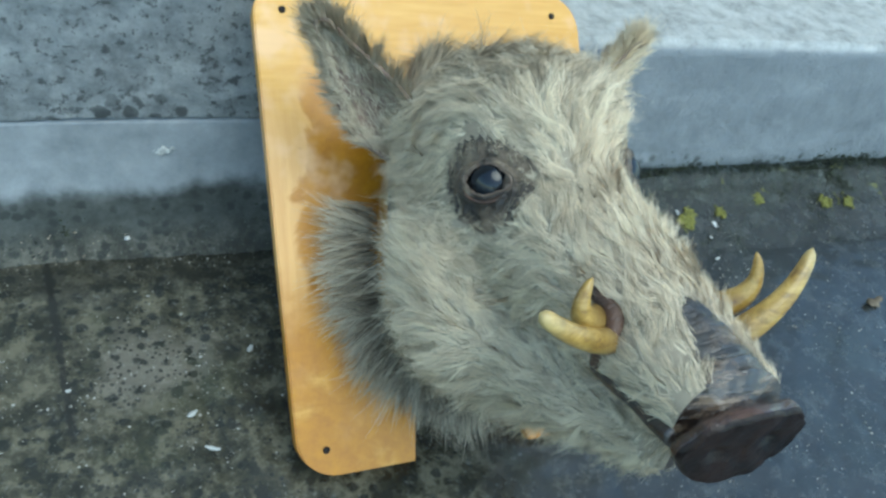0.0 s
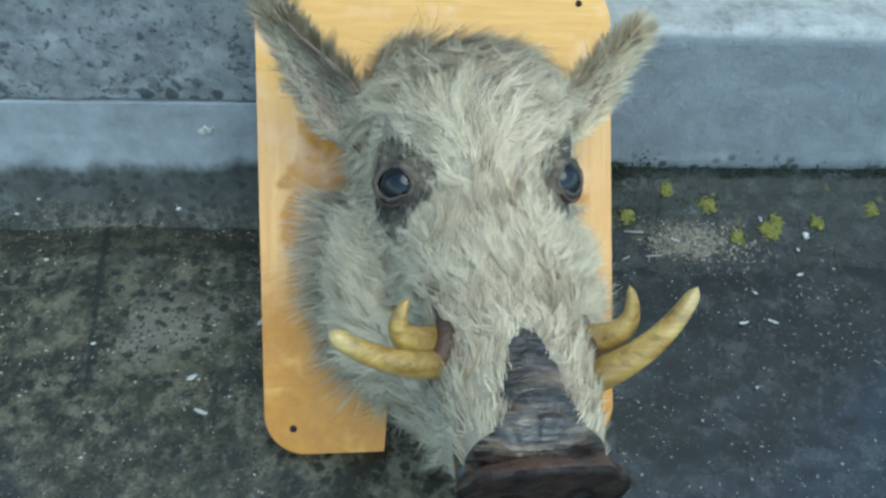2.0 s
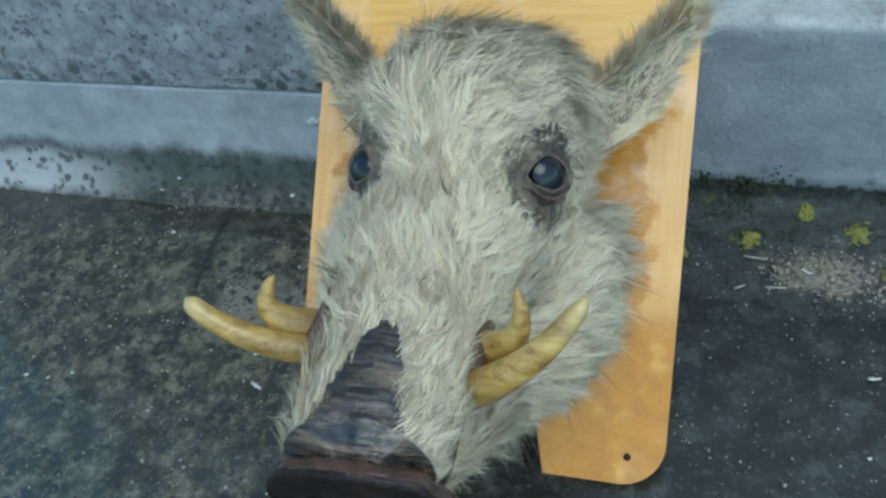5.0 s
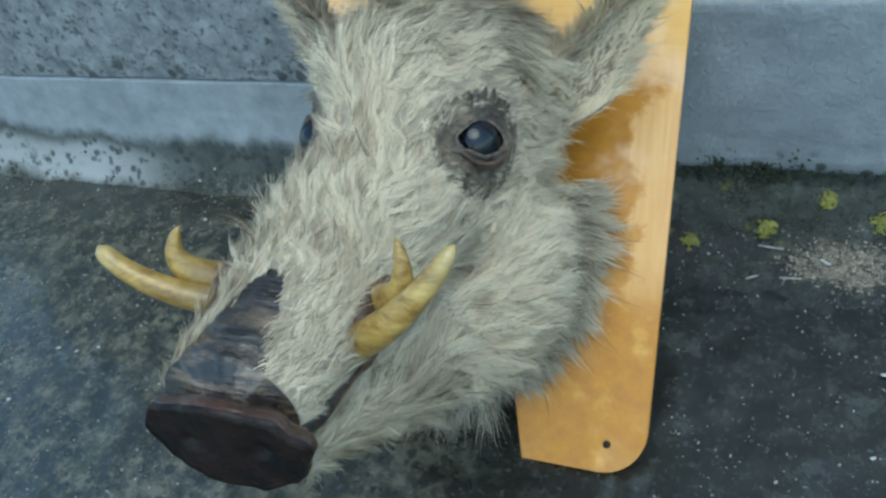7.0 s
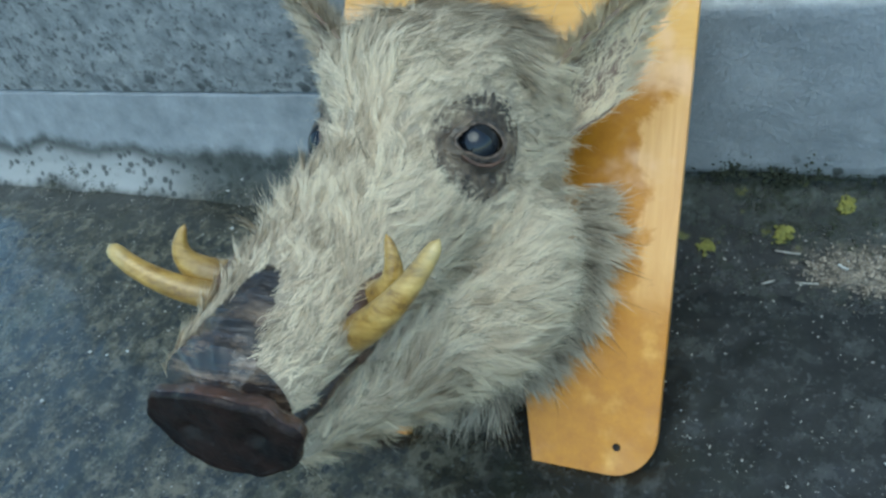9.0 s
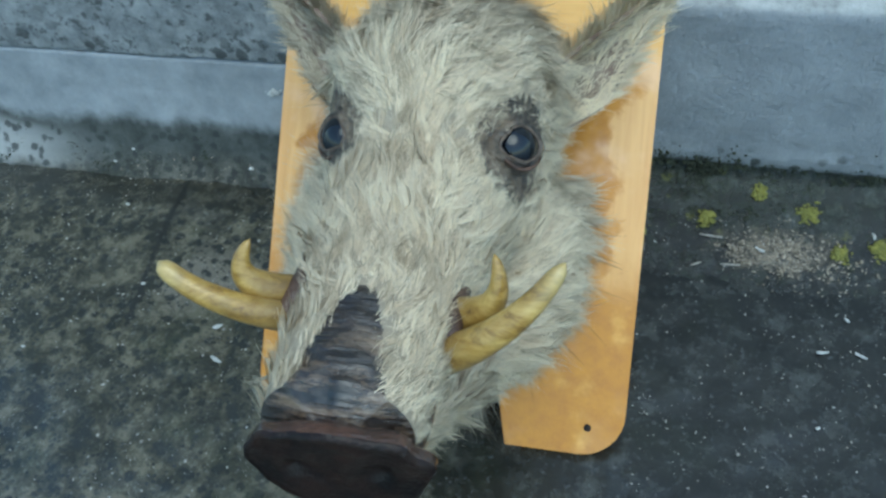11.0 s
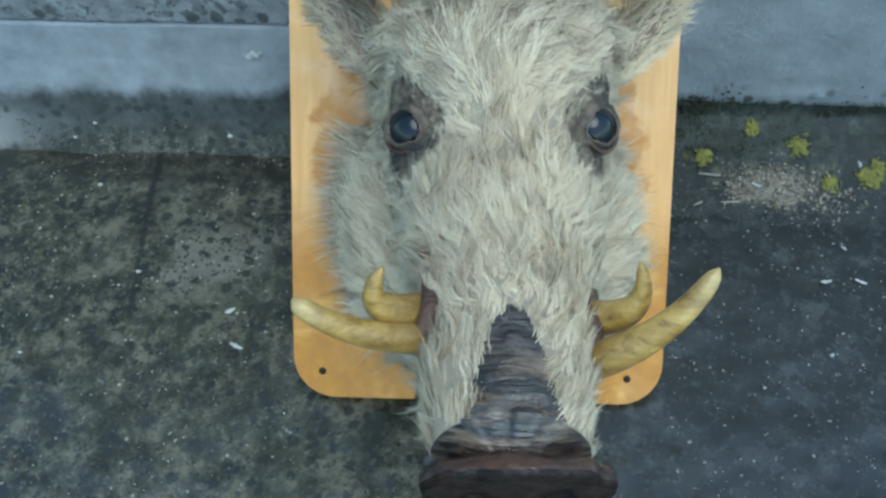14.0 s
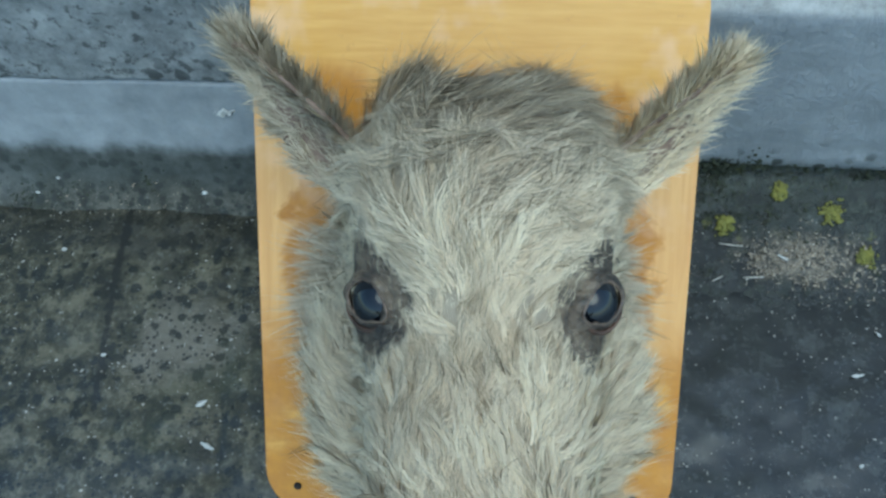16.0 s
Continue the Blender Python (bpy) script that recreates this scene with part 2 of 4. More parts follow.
def board_material():
    """Plywood with uneven varnish: amber where it is thick round the head and low down, pale elsewhere."""
    m = Mat("varnished plywood", rough=0.45, coat=0.16)
    grain = m.noise(1, 6, 0.6, m.scaled(150, 10, 40), 0.5)
    cross = m.noise(1, 4, 0.6, m.scaled(16, 160, 40), 0.3)
    wob = m.math("SUBTRACT", m.noise(11, 5, 0.6, None, 0.5), 0.5)
    fine = m.noise(60, 5, 0.7)
    x = m.axis(0)
    side = m.math("ADD", m.math("ABSOLUTE", x, 0.0), m.math("MULTIPLY", wob, 0.11))
    y = m.math("ADD", m.axis(1), m.math("MULTIPLY", wob, 0.14))
    pale = m.ramp(grain, (0.3, (0.62, 0.315, 0.088)), (0.7, (0.73, 0.410, 0.135)))
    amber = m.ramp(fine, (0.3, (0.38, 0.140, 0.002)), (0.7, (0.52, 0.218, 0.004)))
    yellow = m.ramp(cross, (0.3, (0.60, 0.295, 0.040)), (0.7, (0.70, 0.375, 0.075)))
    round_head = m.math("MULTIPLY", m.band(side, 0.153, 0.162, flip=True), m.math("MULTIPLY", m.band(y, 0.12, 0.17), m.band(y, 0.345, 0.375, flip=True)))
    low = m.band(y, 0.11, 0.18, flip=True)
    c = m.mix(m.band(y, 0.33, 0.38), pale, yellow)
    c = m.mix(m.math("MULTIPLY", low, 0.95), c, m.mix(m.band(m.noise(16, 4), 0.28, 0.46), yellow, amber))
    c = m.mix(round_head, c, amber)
    thin = m.math("MULTIPLY", m.band(m.noise(9, 4), 0.54, 0.66), m.math("SUBTRACT", 0.6, m.math("MULTIPLY", low, 0.5)))
    c = m.mix(thin, c, (0.78, 0.48, 0.26))
    c = m.mix(m.math("MULTIPLY", m.band(m.noise(34, 6, 0.75), 0.62, 0.72), 0.4), c, (0.33, 0.14, 0.03))
    m.color(c).bump(grain, 0.12, 0.0006)
    return m.mat


def tusk_material(dirty):
    m = Mat("yellowed tusk", rough=0.36, coat=0.35)
    streak = m.noise(1, 6, 0.7, m.scaled(34, 100, 100), 0.4)
    mid = m.noise(45, 4, 0.6)
    c = m.ramp(streak, (0.32, (0.13, 0.062, 0.012)), (0.46, (0.36, 0.210, 0.042)), (0.68, (0.58, 0.390, 0.120)))
    c = m.mix(m.math("MULTIPLY", m.band(mid, 0.5, 0.68), dirty), c, (0.15, 0.09, 0.02))
    along = m.math("ABSOLUTE", m.axis(0), 0.0)
    c = m.mix(m.math("MULTIPLY", m.band(m.math("ADD", along, m.math("MULTIPLY", m.math("SUBTRACT", mid, 0.5), 0.04)), 0.040, 0.072, flip=True), 0.65), c, (0.13, 0.080, 0.030))
    c = m.mix(m.math("MULTIPLY", m.band(along, 0.090, 0.114), 0.5), c, (0.68, 0.54, 0.25))
    m.color(c).bump(streak, 0.25, 0.0008)
    return m.mat


def hide_material():
    m = Mat("tanned hide", rough=0.8)
    mid = m.noise(40, 5, 0.65)
    m.color(m.ramp(mid, (0.3, (0.25, 0.20, 0.14)), (0.7, (0.38, 0.32, 0.235)))).bump(m.noise(220, 4), 0.4, 0.001)
    return m.mat


def fur_material(name, dark, pale, brown):
    m = Mat(name, rough=0.6, spec=0.25)
    tone = m.tree.nodes.new("ShaderNodeAttribute")
    tone.attribute_name = "tone"
    half = tuple(0.5 * (a + b) for a, b in zip(dark, pale))
    c = m.ramp(tone.outputs["Fac"], (0.02, dark), (0.22, half), (0.52, pale), (0.95, tuple(min(0.85, 1.15 * v) for v in pale)))
    c = m.mix(m.math("MULTIPLY", m.band(m.noise(26, 4, 0.6), 0.50, 0.70), 0.4), c, brown)
    m.color(c)
    return m.mat


def leather_material(name, dark, mid_colour, wrinkle, rough, stretch=(40, 260, 260), coat=0.8):
    m = Mat(name, rough=rough, coat=coat)
    w = m.noise(1, 4, 0.6, m.scaled(*stretch), 0.5)
    mid = m.noise(38, 5, 0.65)
    c = m.ramp(mid, (0.3, dark), (0.72, mid_colour))
    m.color(c).bump(w, wrinkle, 0.003).bump(m.noise(260, 4), 0.3, 0.0006)
    return m.mat


def eyelid_material():
    """Bare skin round the eye: near black in the wrinkle hollows, brown on the folds."""
    m = Mat("wrinkled eyelid skin", rough=0.30, coat=0.45)
    mid = m.noise(48, 5, 0.65)
    w = m.noise(1, 5, 0.65, m.scaled(90, 330, 150), 0.7)
    c = m.ramp(mid, (0.33, (0.022, 0.016, 0.012)), (0.45, (0.070, 0.053, 0.039)), (0.55, (0.155, 0.115, 0.078)), (0.69, (0.28, 0.215, 0.145)))
    c = m.mix(m.math("MULTIPLY", m.band(w, 0.30, 0.44, flip=True), 0.7), c, (0.016, 0.012, 0.010))
    m.color(c).bump(w, 1.0, 0.004).bump(m.noise(260, 4), 0.3, 0.0006)
    return m.mat


def plain_material(name, a, b, scale=60, rough=0.6, coat=0.0, bump=0.3):
    m = Mat(name, rough=rough, coat=coat)
    n = m.noise(scale, 5, 0.65)
    m.color(m.ramp(n, (0.3, a), (0.7, b))).bump(m.noise(scale * 4, 4), bump, 0.0008)
    return m.mat


def nose_material():
    """Lacquered nose skin: near black, with tan scuffs and fine cross wrinkles."""
    m = Mat("wrinkled dark nose skin", rough=0.22, coat=0.85, spec=0.5)
    w = m.noise(1, 4, 0.65, m.scaled(34, 330, 300), 0.6)
    mid = m.noise(1, 5, 0.68, m.scaled(30, 75, 75))
    c = m.ramp(mid, (0.36, (0.007, 0.005, 0.004)), (0.48, (0.034, 0.022, 0.015)), (0.57, (0.125, 0.084, 0.054)), (0.70, (0.25, 0.18, 0.12)))
    c = m.mix(m.math("MULTIPLY", m.band(w, 0.34, 0.48, flip=True), 0.8), c, (0.008, 0.006, 0.005))
    c = m.mix(m.math("MULTIPLY", m.band(m.axis(1), 0.108, 0.122), 0.75), c, (0.014, 0.009, 0.008))
    m.color(c).bump(w, 0.8, 0.0022).bump(m.noise(240, 4), 0.3, 0.0006)
    return m.mat


def disc_material():
    """Dark brown snout, lacquered unevenly."""
    m = Mat("dark brown snout", rough=0.33, coat=0.0, spec=0.22)
    mid = m.noise(55, 5, 0.65)
    c = m.ramp(mid, (0.32, (0.004, 0.003, 0.003)), (0.70, (0.022, 0.011, 0.008)))
    m.color(c).bump(m.noise(90, 4, 0.6), 0.6, 0.003).bump(m.noise(420, 3), 0.35, 0.0007)
    return m.mat


MAT = {
    "ground": ground_material(),
    "old_wall": old_wall_material(),
    "render": new_render_material(),
    "board": board_material(),
    "tusk": tusk_material(0.45),
    "tusk_dark": tusk_material(0.8),
    "hide": hide_material(),
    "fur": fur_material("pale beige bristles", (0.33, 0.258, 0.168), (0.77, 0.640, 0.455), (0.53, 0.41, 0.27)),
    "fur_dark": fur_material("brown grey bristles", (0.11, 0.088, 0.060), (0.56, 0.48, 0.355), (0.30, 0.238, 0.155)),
    "bridge": nose_material(),
    "snout": disc_material(),
    "snout_rim": leather_material("brown snout rim", (0.016, 0.009, 0.006), (0.10, 0.046, 0.027), 0.6, 0.20, (60, 220, 220)),
    "lid": eyelid_material(),
    "fold": leather_material("brown skin fold", (0.022, 0.012, 0.008), (0.15, 0.080, 0.050), 0.8, 0.5, (120, 300, 200), 0.15),
    "lip": leather_material("dark lip skin", (0.010, 0.008, 0.007), (0.050, 0.032, 0.024), 0.6, 0.3, (150, 150, 150)),
    "ear_skin": plain_material("bare ear skin", (0.11, 0.068, 0.052), (0.32, 0.225, 0.172), 55, 0.6),
    "eye": plain_material("black glass eye", (0.004, 0.005, 0.007), (0.010, 0.012, 0.016), 30, 0.05, 0.0, 0.0),
    "rim": plain_material("tan eyelid rim", (0.040, 0.026, 0.018), (0.19, 0.13, 0.088), 150, 0.35, 0.3),
    "hole": plain_material("near black for holes, bristles and neck shade", (0.01, 0.008, 0.006), (0.03, 0.02, 0.014), 80, 0.9),
    "white": plain_material("white flake", (0.36, 0.36, 0.33), (0.66, 0.66, 0.64), 210, 0.6),
    "grit": plain_material("pale grit", (0.22, 0.20, 0.17), (0.55, 0.52, 0.47), 90, 0.8),
    "debris": plain_material("crumbled plaster", (0.10, 0.080, 0.058), (0.42, 0.36, 0.28), 260, 0.9),
    "moss": plain_material("black green moss", (0.012, 0.016, 0.009), (0.045, 0.052, 0.028), 140, 0.9),
    "yellow": plain_material("yellow lichen", (0.10, 0.105, 0.028), (0.25, 0.23, 0.048), 160, 0.9),
    "leaf": plain_material("dry brown leaf", (0.085, 0.062, 0.035), (0.20, 0.155, 0.10), 90, 0.7),
}

# ---- building helpers ----
rng = np.random.default_rng(7)


def mesh_from(name, verts, faces, mat, smooth=True):
    """A mesh from numpy arrays: verts (n, 3) and faces (m, 3 or 4), or a list of face arrays."""
    me = bpy.data.meshes.new(name)
    groups = [np.asarray(f) for f in (faces if isinstance(faces, list) else [faces]) if len(f)]
    verts = np.asarray(verts, np.float32)
    loops = np.concatenate([g.ravel() for g in groups]).astype(np.int32)
    sizes = np.concatenate([np.full(len(g), g.shape[1]) for g in groups])
    me.vertices.add(len(verts))
    me.vertices.foreach_set("co", verts.ravel())
    me.loops.add(len(loops))
    me.loops.foreach_set("vertex_index", loops)
    me.polygons.add(len(sizes))
    me.polygons.foreach_set("loop_start", np.concatenate([[0], np.cumsum(sizes)[:-1]]).astype(np.int32))
    me.polygons.foreach_set("use_smooth", np.full(len(sizes), smooth))
    me.update(calc_edges=True)
    me.materials.append(mat)
    return me


def fur_mesh(name, verts, faces, nrm, tone, mat, segs=3):
    """Bristles that take their shading mostly from the skin they grow on, with a tone for each."""
    me = mesh_from(name, verts, faces, mat, True)
    per = 2 * segs + 1
    attr = me.attributes.new("tone", "FLOAT", "POINT")
    attr.data.foreach_set("value", np.repeat(tone, per).astype(np.float32))
    n = nrm + 0.24 * rng.normal(size=nrm.shape)
    n /= np.linalg.norm(n, axis=1)[:, None]
    me.normals_split_custom_set_from_vertices(np.repeat(n, per, axis=0).tolist())
    return me


def piece(name, me, parent=None, label=""):
    ob = new(name, me)
    ob.parent = parent
    return tagged(ob, label)


def from_bm(name, bm, mat, smooth=True):
    me = bpy.data.meshes.new(name)
    bmesh.ops.recalc_face_normals(bm, faces=bm.faces)
    for f in bm.faces:
        f.smooth = smooth
    bm.to_mesh(me)
    bm.free()
    me.materials.append(mat)
    return me


def grid_faces(rows, cols, wrap=False):
    i, j = np.meshgrid(np.arange(rows - 1), np.arange(cols if wrap else cols - 1), indexing="ij")
    k = (j + 1) % cols
    return np.stack([i * cols + j, i * cols + k, (i + 1) * cols + k, (i + 1) * cols + j], -1).reshape(-1, 4)


def fbm(p, scale, octaves=4, seed=0.0):
    """Fractal noise at points p (n, 3)."""
    out = np.empty(len(p))
    for k, q in enumerate(p * scale + seed):
        out[k] = noise.fractal(Vector(q), 1.0, 2.0, octaves)
    return out


def noise_field(p, scale, seed):
    return fbm(p, scale, 2, seed)


def tube(path, radii, sides=14, flat=1.0):
    """Verts and faces of a tube along a path, with rounded ends."""
    path, radii = np.asarray(path, float), np.asarray(radii, float)
    tang = np.gradient(path, axis=0)
    tang /= np.linalg.norm(tang, axis=1)[:, None]
    side = np.cross(tang, (0.05, 0.12, 1.0))
    side /= np.linalg.norm(side, axis=1)[:, None]
    up = np.cross(side, tang)
    ang = np.linspace(0, 2 * np.pi, sides, endpoint=False)
    ring = path[:, None] + radii[:, None, None] * (np.cos(ang)[None, :, None] * side[:, None] + flat * np.sin(ang)[None, :, None] * up[:, None])
    verts = np.concatenate([ring.reshape(-1, 3), path[[0, -1]]])
    n = len(path) * sides
    a = np.arange(sides)
    b = (a + 1) % sides
    last = n - sides
    return verts, [grid_faces(len(path), sides, True), np.stack([b, a, np.full(sides, n)], -1), np.stack([last + a, last + b, np.full(sides, n + 1)], -1)]


def bezier(p0, p1, p2, p3, count):
    t = np.linspace(0, 1, count)[:, None]
    p0, p1, p2, p3 = (np.asarray(p, float) for p in (p0, p1, p2, p3))
    return (1 - t) ** 3 * p0 + 3 * (1 - t) ** 2 * t * p1 + 3 * (1 - t) * t**2 * p2 + t**3 * p3


# ---- ground ----


def ground_z(x, y):
    """The yard falls gently away from the wall and lies flat further off."""
    return 0.004 - 0.095 * np.clip(0.72 - y, 0, 0.55)


def graded(near0, near1, step, far, count):
    out = np.geomspace(step, far, count)
    return np.concatenate([near0 - out[::-1], np.arange(near0, near1 + step / 2, step), near1 + out])


def ground():
    xs = graded(-1.2, 1.2, 0.008, 60, 22)
    ys = np.concatenate([0.1 - np.geomspace(0.01, 60, 22)[::-1], np.arange(0.1, 1.0, 0.008), 1.0 + np.geomspace(0.01, 60, 16)])
    gx, gy = np.meshgrid(xs, ys, indexing="ij")
    p = np.stack([gx.ravel(), gy.ravel(), np.zeros(gx.size)], -1)
    near = (np.abs(p[:, 0]) < 1.5) & (p[:, 1] > -0.1) & (p[:, 1] < 1.1)
    z = ground_z(p[:, 0], p[:, 1])
    z[near] += 0.0025 * fbm(p[near], 9, 4) + 0.0012 * fbm(p[near], 55, 3, 3.1)
    second = np.abs(p[:, 0] - 0.165) + np.where(p[:, 1] < 0.62, 0, 1)
    z -= 0.0025 * np.exp(-((second / 0.005) ** 2))
    joint = np.abs(p[:, 0] + 0.2525 + 0.108 * (p[:, 1] - 0.6)) + np.where((p[:, 1] > 0.5) & (p[:, 1] < 0.76), 0, 1)
    z -= 0.004 * np.exp(-((joint / 0.006) ** 2))
    p[:, 2] = z
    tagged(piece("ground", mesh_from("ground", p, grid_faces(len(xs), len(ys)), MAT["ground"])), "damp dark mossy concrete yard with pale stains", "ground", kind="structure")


ground()

# ---- wall ----
# Unseen upper heights are made up: tall enough to block sky over the yard.
LEFT = [(0.775, -0.03), (0.790, -0.006), (0.804, 0.003), (0.818, 0.018), (0.829, 0.040), (0.836, 0.075), (0.842, 0.120), (0.846, 0.168), (0.852, 0.1705), (0.846, 0.173), (0.842, 0.20), (0.836, 0.30), (0.829, 0.36), (0.829, 2.2)]
RIGHT = [(0.640, -0.03), (0.690, -0.004), (0.725, 0.0055), (0.758, 0.0165), (0.790, 0.030), (0.825, 0.047), (0.846, 0.064), (0.850, 0.073), (0.838, 0.080), (0.836, 0.095), (0.838, 0.17), (0.842, 0.262), (0.845, 0.273), (0.855, 0.280), (0.90, 0.284), (0.97, 0.290), (0.985, 0.290), (1.00, 0.31), (1.005, 1.8)]


def wall(name, profile, xs, rough_from, mat, label, seed):
    """A wall whose cross-section is swept along x, uneven, and closed at the top and back."""
    prof = np.array(profile)
    d = np.concatenate([[0], np.cumsum(np.linalg.norm(np.diff(prof, axis=0), axis=1))])
    s = np.concatenate([np.arange(0, d[-2], 0.006), np.linspace(d[-2], d[-1], 30)])
    s = np.unique(np.concatenate([s[np.abs(s[:, None] - d).min(1) > 0.0015], d]))
    line = np.stack([np.interp(s, d, prof[:, 0]), np.interp(s, d, prof[:, 1])], -1)
    t = np.gradient(line, axis=0)
    nrm = np.stack([-t[:, 1], t[:, 0]], -1)
    nrm /= np.linalg.norm(nrm, axis=1)[:, None]
    gx, gs = np.meshgrid(xs, np.arange(len(s)), indexing="ij")
    p = np.stack([gx, line[gs, 0], line[gs, 1]], -1).reshape(-1, 3)
    n2 = nrm[gs.ravel()]
    near = np.abs(p[:, 0]) < 1.5
    amp = np.where(p[:, 2] > rough_from, 0.0022, 0.0012) * near
    bumps = np.zeros(len(p))
    bumps[near] = 0.0030 * fbm(p[near], 7, 4, seed) + amp[near] * fbm(p[near], 60, 3, seed + 2)
    p[:, 1] += n2[:, 0] * bumps
    p[:, 2] += n2[:, 1] * bumps
    rows, cols = len(xs), len(s)
    back = np.array([[(x, 1.4, profile[-1][1]), (x, 1.4, -0.1)] for x in xs]).reshape(-1, 3)
    k = len(p)
    i = np.arange(rows - 1)
    top = np.stack([i * cols + cols - 1, (i + 1) * cols + cols - 1, k + 2 * (i + 1), k + 2 * i], -1)
    rear = np.stack([k + 2 * i, k + 2 * (i + 1), k + 2 * (i + 1) + 1, k + 2 * i + 1], -1)
    first = np.concatenate([np.arange(cols), [k, k + 1]])[None]
    last = np.concatenate([(rows - 1) * cols + np.arange(cols), [k + 2 * rows - 2, k + 2 * rows - 1]])[None, ::-1]
    return tagged(piece(name, mesh_from(name, np.concatenate([p, back]), [grid_faces(rows, cols), top, rear, first, last], mat)), label, "wall", kind="structure")


# Both walls stop short out of view so side sky reflects in the ground.
wall("wall_left", LEFT, np.arange(-1.2, 0.021, 0.006), 0.17, MAT["old_wall"], "weathered grey rendered wall with crack and black lichen", 1.0)
wall("wall_right", RIGHT, np.arange(0.023, 1.25, 0.006), 0.276, MAT["render"], "smooth grey cement render with mossy foot and pale ledge", 5.0)

# ---- the trophy ----
ORIGIN = Vector((0.0023, 0.4890, 0.0126))
AX = Vector((0.99946, 0.02286, -0.02369)).normalized()
AY = Vector((0.00141, 0.68914, 0.72463))
AY = (AY - AY.dot(AX) * AX).normalized()
AZ = AX.cross(AY)
trophy = tagged(new("hunting_trophy"), "mounted boar head with yellow tusks on varnished wooden board", "trophy")
trophy.matrix_world = Matrix(((AX.x, AY.x, AZ.x, ORIGIN.x), (AX.y, AY.y, AZ.y, ORIGIN.y), (AX.z, AY.z, AZ.z, ORIGIN.z), (0, 0, 0, 1)))


def backboard():
    """A rounded plywood board with a notch in its lower edge."""
    x0, x1, y0, y1, r, thick = -0.181, 0.187, -0.027, 0.470, 0.042, 0.017
    pts = []
    for cx, cy, a0 in ((x1 - r, y0 + r, -90), (x1 - r, y1 - r, 0), (x0 + r, y1 - r, 90), (x0 + r, y0 + r, 180)):
        for k in range(11):
            a = radians(a0 + 9 * k)
            pts.append((cx + r * math.cos(a), cy + r * math.sin(a)))
    pts += [(-0.060, y0), (-0.052, 0.045), (0.058, 0.045), (0.074, y0)]
    bm = bmesh.new()
    face = bm.faces.new([bm.verts.new((x - (0.018 * y if x < 0 else 0.004 * y), y, 0)) for x, y in pts])
    ext = bmesh.ops.extrude_face_region(bm, geom=[face])
    bmesh.ops.translate(bm, verts=[v for v in ext["geom"] if isinstance(v, bmesh.types.BMVert)], vec=(0, 0, -thick))
    rim = [e for e in bm.edges if len(e.link_faces) == 2 and e.calc_face_angle() > 1.2 and abs(e.verts[0].co.z - e.verts[1].co.z) < 1e-6]
    bmesh.ops.bevel(bm, geom=rim, offset=0.0016, segments=2, affect="EDGES")
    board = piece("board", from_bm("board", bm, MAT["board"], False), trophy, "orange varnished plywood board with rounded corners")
    for hx, hy in ((-0.152, 0.0), (0.152, 0.0), (-0.160, 0.437), (0.150, 0.444)):
        bm = bmesh.new()
        bmesh.ops.create_cone(bm, cap_ends=True, segments=16, radius1=0.0032, radius2=0.0036, depth=0.0012, matrix=Matrix.Translation((hx, hy, 0.0005)))
        piece("screw_hole", from_bm("screw_hole", bm, MAT["hole"]), board)


backboard()

# Head form: smoothly joined ellipsoids and cones in the board's frame (across, up the board, out from it).


def ellipsoid(p, c, r, tilt=0.0):
    q = p - np.array(c)
    ct, st = math.cos(radians(tilt)), math.sin(radians(tilt))
    q = np.stack([q[:, 0], ct * q[:, 1] + st * q[:, 2], -st * q[:, 1] + ct * q[:, 2]], -1)
    k = np.linalg.norm(q / np.array(r), axis=1)
    k2 = np.linalg.norm(q / np.array(r) ** 2, axis=1)
    return k * (k - 1.0) / np.maximum(k2, 1e-6)


def cone(p, a, b, ra, rb, wide=1.0):
    a, b = np.array(a, float), np.array(b, float)
    q = p * np.array((1 / wide, 1, 1))
    h = np.clip(((q - a) @ (b - a)) / ((b - a) @ (b - a)), 0, 1)
    return np.linalg.norm(q - a - h[:, None] * (b - a), axis=1) - (ra + h * (rb - ra))


def blend(a, b, k):
    h = np.clip(0.5 + 0.5 * (b - a) / k, 0, 1)
    return b + (a - b) * h - k * h * (1 - h)


def head_form(p):
    q = p.copy()
    q[:, 0] = np.abs(q[:, 0] - 0.004)
    d = ellipsoid(q, (0, 0.268, 0.128), (0.090, 0.090, 0.126), 0)
    d = blend(d, ellipsoid(q, (0, 0.215, 0.0), (0.072, 0.130, 0.10)), 0.025)
    d = blend(d, ellipsoid(q, (0.050, 0.150, 0.132), (0.062, 0.092, 0.066), -22), 0.03)
    d = blend(d, cone(q, (0, 0.205, 0.190), (0, 0.063, 0.384), 0.064, 0.0285, 1.14), 0.03)
    d = blend(d, ellipsoid(q, (0, 0.268, 0.200), (0.050, 0.062, 0.062)), 0.02)
    d = blend(d, cone(q, (0, 0.220, 0.214), (0, 0.070, 0.386), 0.034, 0.0255, 1.30), 0.028)
    d = blend(d, cone(q, (0, 0.100, 0.15), (0, 0.042, 0.318), 0.066, 0.024, 1.15), 0.012)
    d = blend(d, ellipsoid(q, (0.040, 0.276, 0.200), (0.024, 0.024, 0.030)), 0.03)
    return blend(d, ellipsoid(q, (0.042, 0.322, 0.085), (0.040, 0.040, 0.070)), 0.03)


SPINE = bezier((0.004, 0.19, -0.004), (0.004, 0.20, 0.15), (0.004, 0.165, 0.22), (0.004, 0.058, 0.384), 270)


